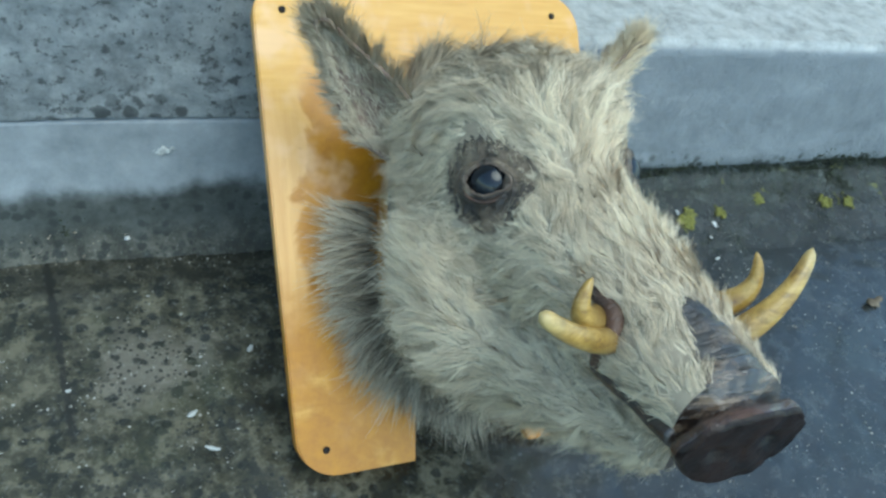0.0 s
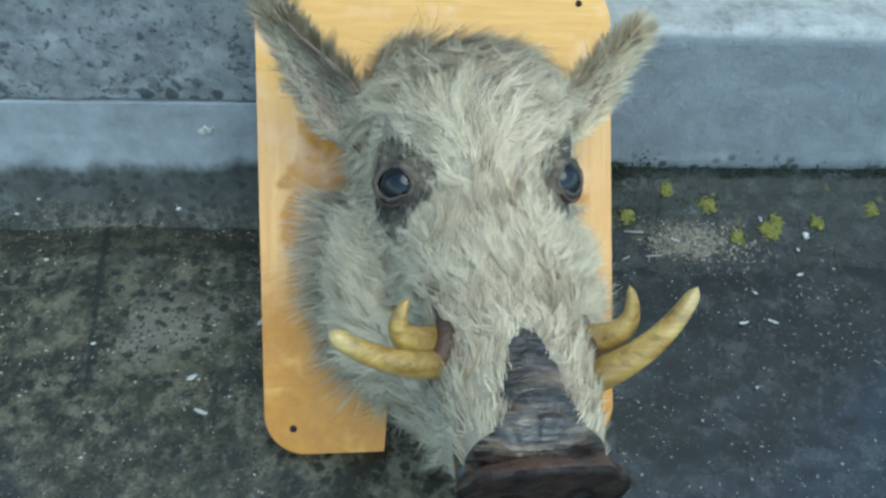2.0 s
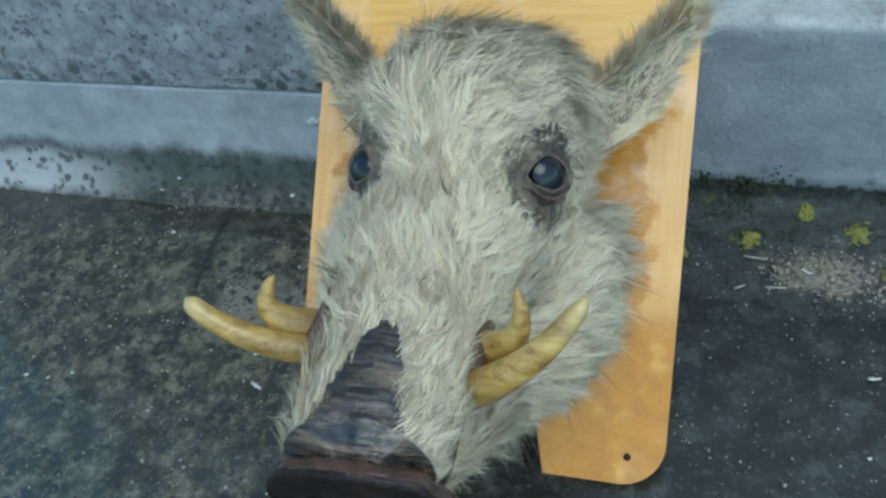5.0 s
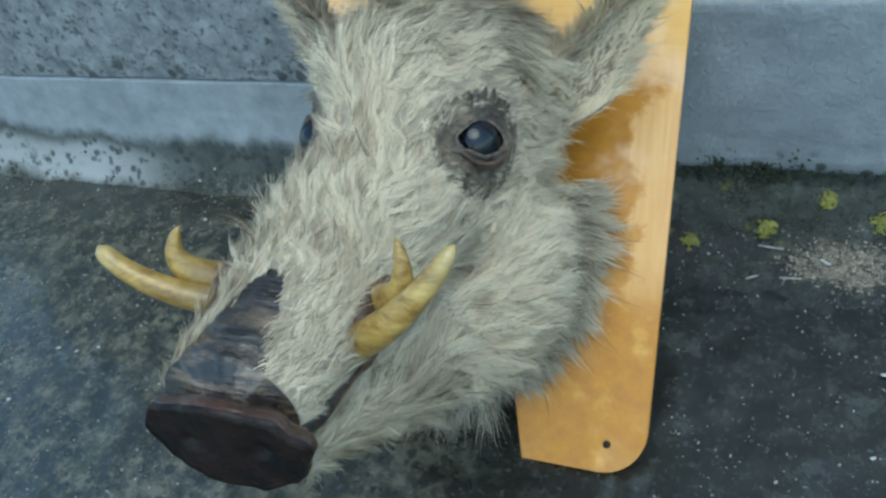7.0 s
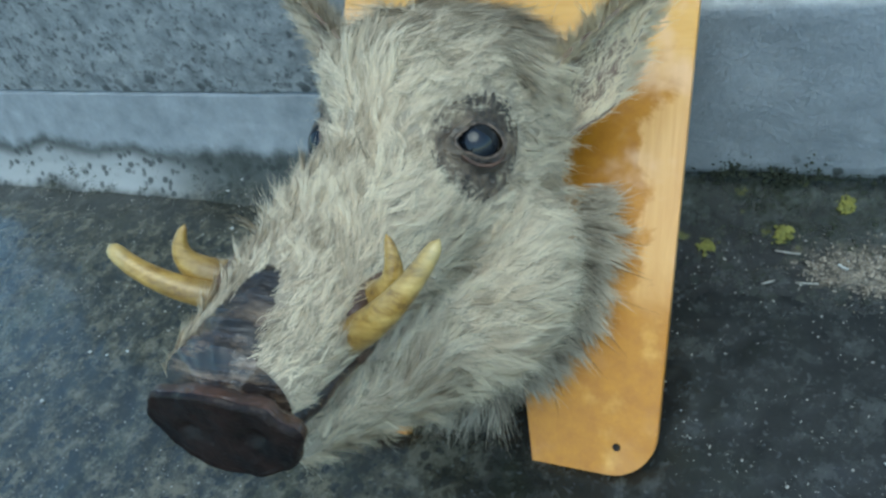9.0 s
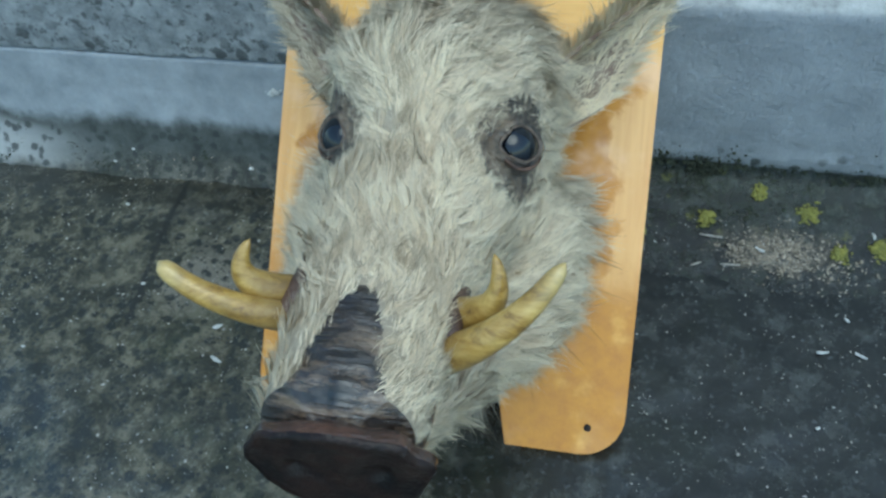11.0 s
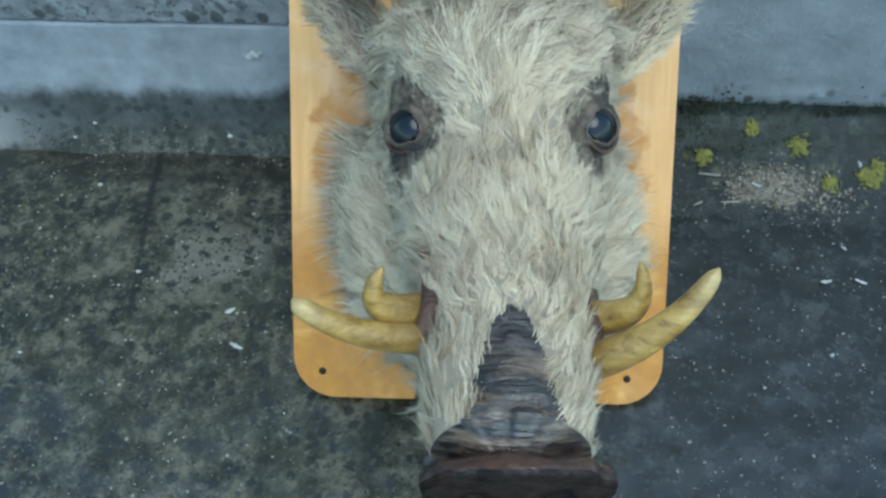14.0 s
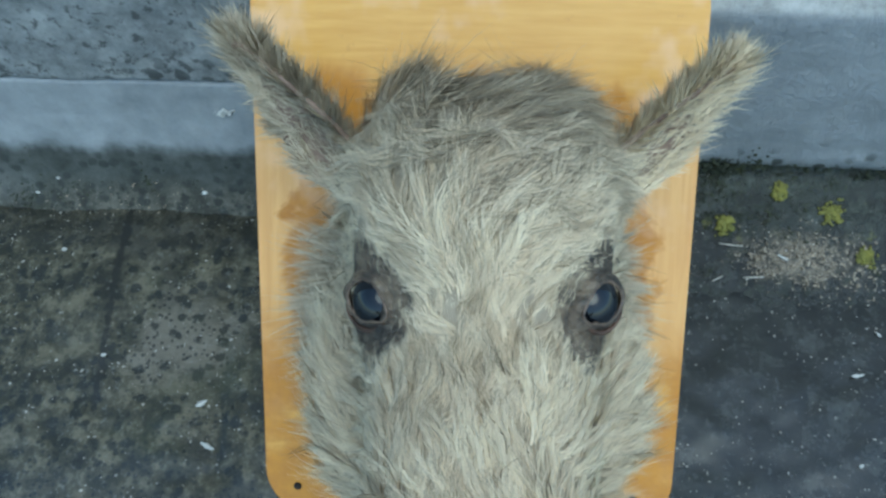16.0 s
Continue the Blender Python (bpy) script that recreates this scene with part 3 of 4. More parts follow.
def head_grid(sides=200):
    """Rings round the spine, each ray carried outwards to the form's surface."""
    tang = np.gradient(SPINE, axis=0)
    tang /= np.linalg.norm(tang, axis=1)[:, None]
    side = np.tile(np.array((1.0, 0, 0)), (len(SPINE), 1))
    up = np.cross(tang, side)
    ang = np.linspace(0, 2 * np.pi, sides, endpoint=False)
    way = (np.sin(ang)[None, :, None] * side[:, None] + np.cos(ang)[None, :, None] * up[:, None]).reshape(-1, 3)
    start = np.repeat(SPINE, sides, axis=0)
    lo, hi = np.zeros(len(way)), np.full(len(way), 0.005)
    for _ in range(60):
        inside = head_form(start + hi[:, None] * way) < 0
        lo = np.where(inside, hi, lo)
        hi = np.where(inside, hi + 0.005, hi)
    for _ in range(12):
        m = 0.5 * (lo + hi)
        inside = head_form(start + m[:, None] * way) < 0
        lo, hi = np.where(inside, m, lo), np.where(inside, hi, m)
    p = start + lo[:, None] * way
    e = 0.0015
    g = np.stack([head_form(p + e * a) - head_form(p - e * a) for a in np.eye(3)], -1)
    g /= np.linalg.norm(g, axis=1)[:, None]
    return p, g, np.repeat(tang, sides, axis=0), len(SPINE), sides


HEAD, HEAD_N, HEAD_T, ROWS_N, SIDES_N = head_grid()


def nose_ridges():
    """Cross wrinkles on the bare bridge of the nose."""
    m = np.clip((1.05 - bare_nose(HEAD)) / 0.3, 0, 1)
    run = 0.14 - HEAD[:, 1] - 0.25 * np.abs(HEAD[:, 0] - 0.004)
    wave = np.sin(2 * np.pi * (run / 0.0075 + 0.8 * noise_field(HEAD, 45, 5.0)))
    low = np.clip((0.112 - HEAD[:, 1]) / 0.03, 0.25, 1)
    HEAD[:] += (m * (0.0015 * low * wave * np.clip(0.6 + 1.3 * noise_field(HEAD, 40, 2.0), 0, 1.4) + 0.0012 * noise_field(HEAD, 80, 9.0)))[:, None] * HEAD_N


EYES = (np.array((-0.0555, 0.2335, 0.2135)), np.array((0.0652, 0.2375, 0.2160)))


def bare_eye(p):
    """Below 1 within the bare skin round an eye."""
    out = np.full(len(p), 9.0)
    for e in EYES:
        q = p - e
        s = 1.0 if e[0] > 0 else -1.0
        fore = (-0.6 * s * q[:, 0] + 0.8 * q[:, 2] + 0.000) / 0.043
        deep = (0.8 * s * q[:, 0] + 0.6 * q[:, 2]) / 0.050
        out = np.minimum(out, np.sqrt(((q[:, 1] + 0.003 + 0.25 * fore * 0.02) / 0.039) ** 2 + fore**2 + deep**2))
    return out


def bare_nose(p):
    """Below 1 within the bare skin on the bridge of the nose."""
    run = np.clip((0.136 - p[:, 1]) / 0.066, 0, 3)
    width = np.where(p[:, 1] < 0.138, 0.006 + 0.025 * np.minimum(run, 1.0) ** 0.75, 0.0001)
    upper = np.where(HEAD_LINE(p) > 0, 1.0, 9.0)
    return upper * np.abs(p[:, 0] - 0.004) / width


def HEAD_LINE(p):
    """Above 0 on the upper side of the mouth line."""
    return (p[:, 1] - 0.060) - 0.49 * (0.375 - p[:, 2])


def eye_wrinkles():
    """Folds of skin round each eye."""
    m = np.clip((1.05 - bare_eye(HEAD)) / 0.3, 0, 1)
    near = np.minimum(*[np.linalg.norm((HEAD - e) * np.array((1, 0.8, 1)), axis=1) for e in EYES])
    wave = np.sin(2 * np.pi * (near / 0.0065 + 0.8 * noise_field(HEAD, 60, 15.0)))
    HEAD[:] += (m * (0.0015 * wave + 0.0012 * noise_field(HEAD, 90, 19.0)))[:, None] * HEAD_N


nose_ridges()
eye_wrinkles()


def head():
    faces = grid_faces(ROWS_N, SIDES_N, True)
    mid = HEAD[faces].mean(1)
    eye, nose = bare_eye(mid) < 1, bare_nose(mid) < 1
    cap = np.concatenate([HEAD, SPINE[[-1]] + np.array((0, -0.004, 0.008))])
    last, k = (ROWS_N - 1) * SIDES_N, len(HEAD)
    a = np.arange(SIDES_N)
    tip = np.stack([last + a, last + (a + 1) % SIDES_N, np.full(SIDES_N, k)], -1)

    def sub(name, pick, mat, label, extra=None):
        groups = [faces[pick]] + ([extra] if extra is not None else [])
        used = np.unique(np.concatenate([g.ravel() for g in groups]))
        remap = np.full(len(cap), -1)
        remap[used] = np.arange(len(used))
        return piece(name, mesh_from(name, cap[used], [remap[g] for g in groups], mat), trophy, label)

    # Neck faces get a near-black colour that stands in for the crevice's shade.
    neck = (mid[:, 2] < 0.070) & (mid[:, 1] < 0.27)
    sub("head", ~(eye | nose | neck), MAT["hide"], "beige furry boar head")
    sub("neck", neck, MAT["hole"], "neck form painted near black as shade between head and board")
    sub("nose_bridge", nose & ~eye, MAT["bridge"], "wrinkled dark leathery nose skin", tip)
    sub("eye_patch", eye & (mid[:, 0] < 0.004), MAT["lid"], "dark wrinkled bare skin round the eye")
    sub("eye_patch", eye & (mid[:, 0] >= 0.004), MAT["lid"], "dark wrinkled bare skin round the eye")


head()


def strands(root, flow, nrm, length, width, lift, curl, segs=3, sway=None):
    """Verts and faces of tapered bristles that rise from root along nrm and lie down along flow."""
    n = len(root)
    wild = rng.normal(size=(n, 3))
    pts = [root]
    ts = np.linspace(0, 1, segs + 1)[1:]
    for t in ts:
        out = lift[:, None] * nrm * (t - 0.45 * t * t)
        bend = 0.0 if sway is None else sway[:, :3] * (np.sin(4.6 * t + sway[:, 3]) - np.sin(sway[:, 3]))[:, None]
        pts.append(root + length[:, None] * (flow * t + out + curl[:, None] * wild * t * t + bend))
    side = np.cross(flow, nrm) + 0.5 * rng.normal(size=(n, 3))
    side /= np.linalg.norm(side, axis=1)[:, None] + 1e-9
    layers = []
    for k in range(segs):
        w = 0.5 * width * (1.0, 0.95, 0.75, 0.5)[k]
        layers += [pts[k] - w[:, None] * side, pts[k] + w[:, None] * side]
    layers.append(pts[-1])
    verts = np.stack(layers, 1).reshape(-1, 3)
    base = np.arange(n)[:, None] * (2 * segs + 1)
    quads = np.concatenate([base + np.array((2 * k, 2 * k + 1, 2 * k + 3, 2 * k + 2)) for k in range(segs - 1)])
    tris = base + np.array((2 * segs - 2, 2 * segs - 1, 2 * segs))
    return verts, [quads, tris]


def unit(v):
    return v / (np.linalg.norm(v, axis=1)[:, None] + 1e-9)


def clumped(root, flow, cells, pull, spread):
    """Bends the flow of bristles towards shared tips, so that they hang together in tufts."""
    from mathutils import kdtree

    pick = rng.choice(len(root), cells, replace=False)
    tree = kdtree.KDTree(cells)
    for k, i in enumerate(pick):
        tree.insert(Vector(root[i]), k)
    tree.balance()
    near = np.array([tree.find(Vector(r))[1] for r in root])
    lean = spread * rng.normal(size=(cells, 3))
    tip = root[pick] + 0.02 * (flow[pick] + lean)
    own = rng.random(cells)
    return unit(unit(tip[near] - root) * pull + flow * (1 - pull) + lean[near] * 0.6), own[near]


def head_fur(count=290000):
    faces = grid_faces(ROWS_N, SIDES_N, True)
    q = HEAD[faces]
    area = np.linalg.norm(np.cross(q[:, 2] - q[:, 0], q[:, 3] - q[:, 1]), axis=1)
    pick = rng.choice(len(faces), count, p=area / area.sum())
    u, v = rng.random((2, count, 1))
    corner = lambda A: (A[faces[pick, 0]] * (1 - u) * (1 - v) + A[faces[pick, 1]] * u * (1 - v) + A[faces[pick, 2]] * u * v + A[faces[pick, 3]] * (1 - u) * v)
    p, n, t = corner(HEAD), unit(corner(HEAD_N)), corner(HEAD_T)
    nose_dist = np.linalg.norm(p - np.array((0.004, 0.06, 0.385)), axis=1)
    jitter = 0.05 * rng.normal(size=(2, count))
    lip = np.abs(HEAD_LINE(p) + 0.001) / 0.0065
    side = np.abs(p[:, 0] - 0.004) > 0.012
    socket = np.full(count, 9.0)
    for cheek in ((-0.046, 0.116, 0.334), (0.056, 0.110, 0.338)):
        socket = np.minimum(socket, np.linalg.norm((p - np.array(cheek)) * np.array((0.7, 1, 1)), axis=1))
    ragged = 0.34 * noise_field(p, 55, 88.0)
    keep = ((bare_eye(p) > 1.0 + 2.4 * jitter[0] + ragged) | ((bare_eye(p) > 0.70) & (rng.random(count) < 0.18))) & ((bare_nose(p) > 0.90 + 2.0 * jitter[1]) | (p[:, 1] > 0.136 + 0.09 * jitter[1])) & ~((lip < 1.35) & (p[:, 2] > 0.300) & side) & (socket > 0.010) & (nose_dist > 0.030) & ~((p[:, 2] < 0.074) & (p[:, 1] < 0.27))
    p, n, t, nose_dist, lip = p[keep], n[keep], t[keep], nose_dist[keep], lip[keep]
    flow = -t - np.einsum("ij,ij->i", -t, n)[:, None] * n
    crown = np.clip((p[:, 1] - 0.27) / 0.08, 0, 1)[:, None]
    swirl = np.stack([noise_field(p, 14, 1.0), noise_field(p, 14, 7.0), noise_field(p, 14, 13.0)], -1)
    jaw = np.clip((0.10 - p[:, 1]) / 0.08, 0, 1)[:, None] * np.clip((0.33 - p[:, 2]) / 0.1, 0, 1)[:, None]
    wild = np.stack([noise_field(p, 24, 51.0), noise_field(p, 24, 57.0), noise_field(p, 24, 63.0)], -1)
    flow = unit(unit(flow) * (1 - 0.5 * crown) + 0.75 * swirl + crown * (1.3 * wild + np.array((0.35, -0.45, 0.1))) + jaw * np.array((0, -0.25, 0)))
    flow -= np.einsum("ij,ij->i", flow, n)[:, None] * n * 0.8
    flow, own = clumped(p, unit(flow), 7500, 0.42, 0.32)
    rise = np.einsum("ij,ij->i", flow, n)
    flow = unit(flow - (np.clip(rise, 0, None) * (0.20 + 0.60 * crown[:, 0]))[:, None] * n)
    across = unit(np.cross(flow, n))
    amp = (0.05 + 0.09 * rng.random(len(p))) * np.sign(own - 0.5)
    sway = np.concatenate([across * amp[:, None], (9.0 * own + 0.3 * rng.normal(size=len(p)))[:, None]], 1)
    size = 0.0072 + 0.0215 * np.clip(nose_dist / 0.25, 0, 1) + 0.008 * crown[:, 0] + 0.003 * jaw[:, 0]
    eye_gap = np.clip((bare_eye(p) - 0.75) / 1.1, 0.18, 1) * np.where(p[:, 1] < 0.27, np.clip((p[:, 2] - 0.03) / 0.06, 0.5, 1), 1)
    length = size * (0.6 + 0.7 * rng.random(len(p))) * (0.8 + 0.4 * own) * eye_gap * np.where(p[:, 2] > 0.27, np.clip(lip / 2.0, 0.75, 1), 1)
    width = 0.00041 * (0.6 + 0.8 * rng.random(len(p))) * np.clip(length / 0.012, 0.62, 1.1)
    lift = 0.12 + 0.15 * rng.random(len(p)) + 0.02 * crown[:, 0]
    dark = np.clip((p[:, 1] - 0.258) / 0.07, 0, 1) * 0.60 * np.clip((0.085 - np.abs(p[:, 0] - 0.004)) / 0.03, 0, 1) + 0.25 * noise_field(p, 20, 3.0) + 0.25 * rng.normal(size=len(p)) > 0.46
    tone = np.clip(0.47 + 0.55 * (own - 0.5) + 0.12 * rng.normal(size=len(p)) + 0.22 * noise_field(p, 30, 77.0), 0, 1)
    tone[dark] *= 0.45
    for name, pick, mat in (("fur", ~dark, "fur"), ("crown_fur", dark, "fur_dark")):
        vs, fs = strands(p[pick], flow[pick], n[pick], length[pick], width[pick], lift[pick], np.full(pick.sum(), 0.13), 4, sway[pick])
        tagged(piece(name, fur_mesh(name, vs, fs, n[pick], tone[pick], MAT[mat], 4), trophy, "pale beige bristly fur" if mat == "fur" else "brown grey longer fur on the crown"), kind="stuff")


head_fur()


def ruff():
    """Long hair of the neck, spread over the board."""
    count = 26000
    ang = rng.random(count) * 2 * np.pi
    up = np.cos(ang)
    keep = up < 0.20 + 0.25 * rng.random(count)
    ang = ang[keep]
    count = len(ang)
    out = rng.random(count) ** 0.7
    rx, ry = 0.090 + 0.028 * out, 0.124 + 0.018 * out
    p = np.stack([0.004 + rx * np.sin(ang), 0.180 + ry * np.cos(ang), 0.004 + 0.026 * rng.random(count) * (1.15 - out)], -1)
    away = unit(np.stack([np.sin(ang) * 1.1, np.cos(ang) * 0.9 - 0.25, np.zeros(count)], -1))
    swirl = np.stack([noise_field(p, 22, 31.0), noise_field(p, 22, 37.0), 0.3 * noise_field(p, 22, 41.0)], -1)
    flow, own = clumped(p, unit(away + 0.5 * swirl), 700, 0.45, 0.22)
    flow[:, 2] = np.abs(flow[:, 2]) * 0.6 + 0.02
    n = np.tile(np.array((0, 0, 1.0)), (count, 1))
    length = (0.022 + 0.030 * rng.random(count)) * (0.7 + 0.6 * own) * np.where(np.sin(ang) > 0.3, 0.7, 1.0)
    vs, fs = strands(p, flow, n, length, np.full(count, 0.0007), np.full(count, 0.30), np.full(count, 0.15))
    few = rng.choice(count, 70, replace=False)
    vb, fb = strands(p[few], unit(flow[few] + 0.2 * rng.normal(size=(70, 3)) * np.array((1, 1, 0.2))), n[few], 0.035 + 0.03 * rng.random(70), np.full(70, 0.0007), np.full(70, 0.25), np.full(70, 0.1))
    tagged(piece("bristles", fur_mesh("bristles", vb, fb, n[few], np.zeros(70), MAT["hole"]), trophy, "few long black bristles on the board"), kind="stuff")
    # Tone falls near the head as painted crevice shade, and towards the bottom.
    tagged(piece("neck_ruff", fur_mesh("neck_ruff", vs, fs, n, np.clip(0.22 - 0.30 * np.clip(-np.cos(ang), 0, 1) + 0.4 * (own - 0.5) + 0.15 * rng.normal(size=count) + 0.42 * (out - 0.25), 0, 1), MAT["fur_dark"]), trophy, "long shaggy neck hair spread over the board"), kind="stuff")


ruff()


def ear(sign):
    """A cupped pointed ear, hairy outside and at its rim, bare and brown inside."""
    base = np.array((0.004 + sign * 0.082, 0.276, 0.090))
    tip = np.array((0.001 + sign * 0.158, 0.386 - sign * 0.004, 0.130))
    axis = (tip - base) / np.linalg.norm(tip - base)
    opening = np.array((sign * 0.60, -0.25, 0.76))
    opening -= opening @ axis * axis
    opening /= np.linalg.norm(opening)
    side = np.cross(axis, opening) * sign
    rows, cols = 34, 30
    u, v = np.meshgrid(np.linspace(0, 1, rows), np.linspace(-1, 1, cols), indexing="ij")
    wide = 0.027 * np.sqrt(np.clip(1 - u**1.8, 0, 1)) * (0.72 + 0.5 * np.sin(np.pi * np.clip(u + 0.18, 0, 1)) ** 1.2) * (0.45 + 0.55 * np.clip(u / 0.3, 0, 1)) + 0.001
    cup = 0.020 * (1 - 0.55 * u)
    span = np.linalg.norm(tip - base)
    p = base + (u * span)[..., None] * axis + (v * wide)[..., None] * side + (cup * (v**2) - cup * 0.6 + 0.010 * u * u)[..., None] * opening
    p = p.reshape(-1, 3)
    f = grid_faces(rows, cols)
    q = p.reshape(rows, cols, 3)
    n = np.cross(np.gradient(q, axis=0).reshape(-1, 3), np.gradient(q, axis=1).reshape(-1, 3))
    n = unit(n)
    n *= np.sign((n @ opening))[:, None]
    shell = np.concatenate([p + 0.0012 * n, p - 0.0022 * n])
    k = len(p)
    border = [(i * cols, (i + 1) * cols) for i in range(rows - 1)] + [((i + 1) * cols + cols - 1, i * cols + cols - 1) for i in range(rows - 1)] + [((rows - 1) * cols + j, (rows - 1) * cols + j + 1) for j in range(cols - 1)]
    edge = np.array([(a, b, b + k, a + k) for a, b in border])
    body = piece("ear", mesh_from("ear", shell, [f, f[:, ::-1] + k, edge], MAT["ear_skin"]), trophy, "cupped pointed ear with bare brown inside")
    count = 20000
    pick = rng.integers(0, len(f), count)
    w = rng.dirichlet((1, 1, 1, 1), count)
    r = (p[f[pick]] * w[:, :, None]).sum(1)
    rn = unit((n[f[pick]] * w[:, :, None]).sum(1))
    uu = (u.ravel()[f[pick]] * w).sum(1)
    vv = (v.ravel()[f[pick]] * w).sum(1)
    rim = np.abs(vv) > 0.72
    inner = (rng.random(count) < np.where(rim, 0.42, 0.09)) & (uu < 1)
    facing = np.where(inner, 1.0, -1.0)[:, None] * rn
    flow = unit(axis + 0.30 * rng.normal(size=(count, 3)) + 0.35 * (vv * (np.abs(vv) > 0.6))[:, None] * side)
    flow, own = clumped(r, flow, 420, 0.35, 0.25)
    length = (0.009 + 0.009 * uu + 0.004 * (np.abs(vv) > 0.8)) * (0.6 + 0.7 * rng.random(count))
    vs, fs = strands(r + facing * 0.0016, flow, facing, length, np.full(count, 0.0006), np.full(count, 0.40), np.full(count, 0.14))
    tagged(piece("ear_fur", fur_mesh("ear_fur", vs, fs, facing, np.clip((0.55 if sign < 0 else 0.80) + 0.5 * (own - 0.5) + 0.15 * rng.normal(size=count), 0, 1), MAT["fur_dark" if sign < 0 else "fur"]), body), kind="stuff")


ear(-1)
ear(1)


def eyeball(e, sign):
    bm = bmesh.new()
    bmesh.ops.create_uvsphere(bm, u_segments=40, v_segments=24, radius=0.0175)
    ball = piece("glass_eye", from_bm("glass_eye", bm, MAT["eye"]), trophy, "glossy black glass eye")
    ball.location = e + np.array((sign * 0.0002, 0, 0.0010))
    out = np.array((sign * 0.71, 0.06, 0.70))
    out /= np.linalg.norm(out)
    low = np.array((0, -1.0, 0.12)) - 0.0
    low -= low @ out * out
    low /= np.linalg.norm(low)
    front = -np.cross(out, low) * sign
    ang = np.linspace(0, 2 * np.pi, 64, endpoint=False)
    centre = np.array(ball.location)
    corner = 1 + 0.45 * np.clip(np.cos(ang - 0.42), 0, 1) ** 7 + 0.12 * np.clip(np.cos(ang - 3.3), 0, 1) ** 9
    opening = np.stack([0.0152 * np.cos(ang) * corner, np.where(np.sin(ang) > 0, 0.0118, 0.0130) * np.sin(ang) * corner], -1)

    def at(plane, lift):
        return centre + plane[:, :1] * front + plane[:, 1:] * low + np.asarray(lift).reshape(-1, 1) * out

    # the lids: folds of skin that run from the opening down to the cheek and brow
    rings = []
    grow = np.linspace(0, 1, 15)
    for g in grow:
        spread = 1 + 0.85 * g
        fold = 0.0011 * np.sin(2 * np.pi * (3.2 * g + 0.12 * np.sin(3 * ang + sign))) * np.sin(np.pi * g)
        brow = 0.0016 * np.clip(-np.sin(ang), 0, 1) * math.sin(math.pi * min(1, g * 1.6))
        rings.append(at(opening * spread * (1 + 0.03 * np.sin(7 * ang + 9 * g)[:, None]), 0.0118 + 0.0020 * math.sin(math.pi * min(1, 2.2 * g)) - 0.0125 * g**1.5 + fold + brow))
    vs = np.concatenate(rings)
    vs += (0.0005 * fbm(vs, 220, 2, 4.0))[:, None] * out
    lids = piece("eyelid", mesh_from("eyelid", vs, grid_faces(len(grow), 64, True)[:, :: int(-sign)], MAT["lid"]), trophy, "brown wrinkled eyelids with an almond opening")
    loop = at(opening * 0.985, 0.0124)
    path = np.concatenate([loop, loop[:2]])
    vs, fs = tube(path, 0.0010 * (1 + 0.3 * np.sin(5 * np.arange(len(path)) * 0.26)), 8)
    piece("lid_rim", mesh_from("lid_rim", vs, fs, MAT["rim"]), lids, "tan eyelid rim")
    arc = ang[(np.sin(ang) > 0.15)]
    under = at(np.stack([0.0205 * np.cos(arc), 0.0172 * np.sin(arc)], -1), 0.0112)
    vs, fs = tube(under, 0.0016 * np.sin(np.pi * np.linspace(0.08, 0.92, len(arc))), 10)
    piece("lid_fold", mesh_from("lid_fold", vs, fs, MAT["fold"]), lids)


eyeball(EYES[0], -1)
eyeball(EYES[1], 1)


def tusk(name, pts, r0, r1, mat, label):
    path = bezier(*pts, 26)
    k = np.linspace(0, 1, 26)
    rad = r0 + (r1 - r0) * k ** (1.35 if name == "upper_tusk" else 1.2)
    rad *= np.sqrt(np.clip(1 - np.clip((k - 0.90) / 0.1, 0, 1) ** 2, 0.02, 1))
    vs, fs = tube(path, rad, 18, 0.9)
    piece(name, mesh_from(name, vs, fs, mat), trophy, label)


tusk("tusk", ((-0.030, 0.113, 0.330), (-0.060, 0.112, 0.352), (-0.092, 0.122, 0.367), (-0.1112, 0.1388, 0.370)), 0.0096, 0.0052, MAT["tusk"], "long curved yellow lower tusk")
tusk("tusk", ((0.040, 0.098, 0.334), (0.070, 0.110, 0.354), (0.094, 0.130, 0.366), (0.1100, 0.1612, 0.369)), 0.0118, 0.0044, MAT["tusk_dark"], "long curved yellow lower tusk with brown streaks")
tusk("upper_tusk", ((-0.034, 0.126, 0.320), (-0.068, 0.124, 0.346), (-0.078, 0.136, 0.352), (-0.0645, 0.156, 0.358)), 0.0122, 0.0022, MAT["tusk"], "short upturned yellow upper tusk")
tusk("upper_tusk", ((0.042, 0.124, 0.320), (0.072, 0.124, 0.338), (0.082, 0.137, 0.349), (0.072, 0.162, 0.3556)), 0.0116, 0.0022, MAT["tusk_dark"], "short upturned yellow upper tusk")


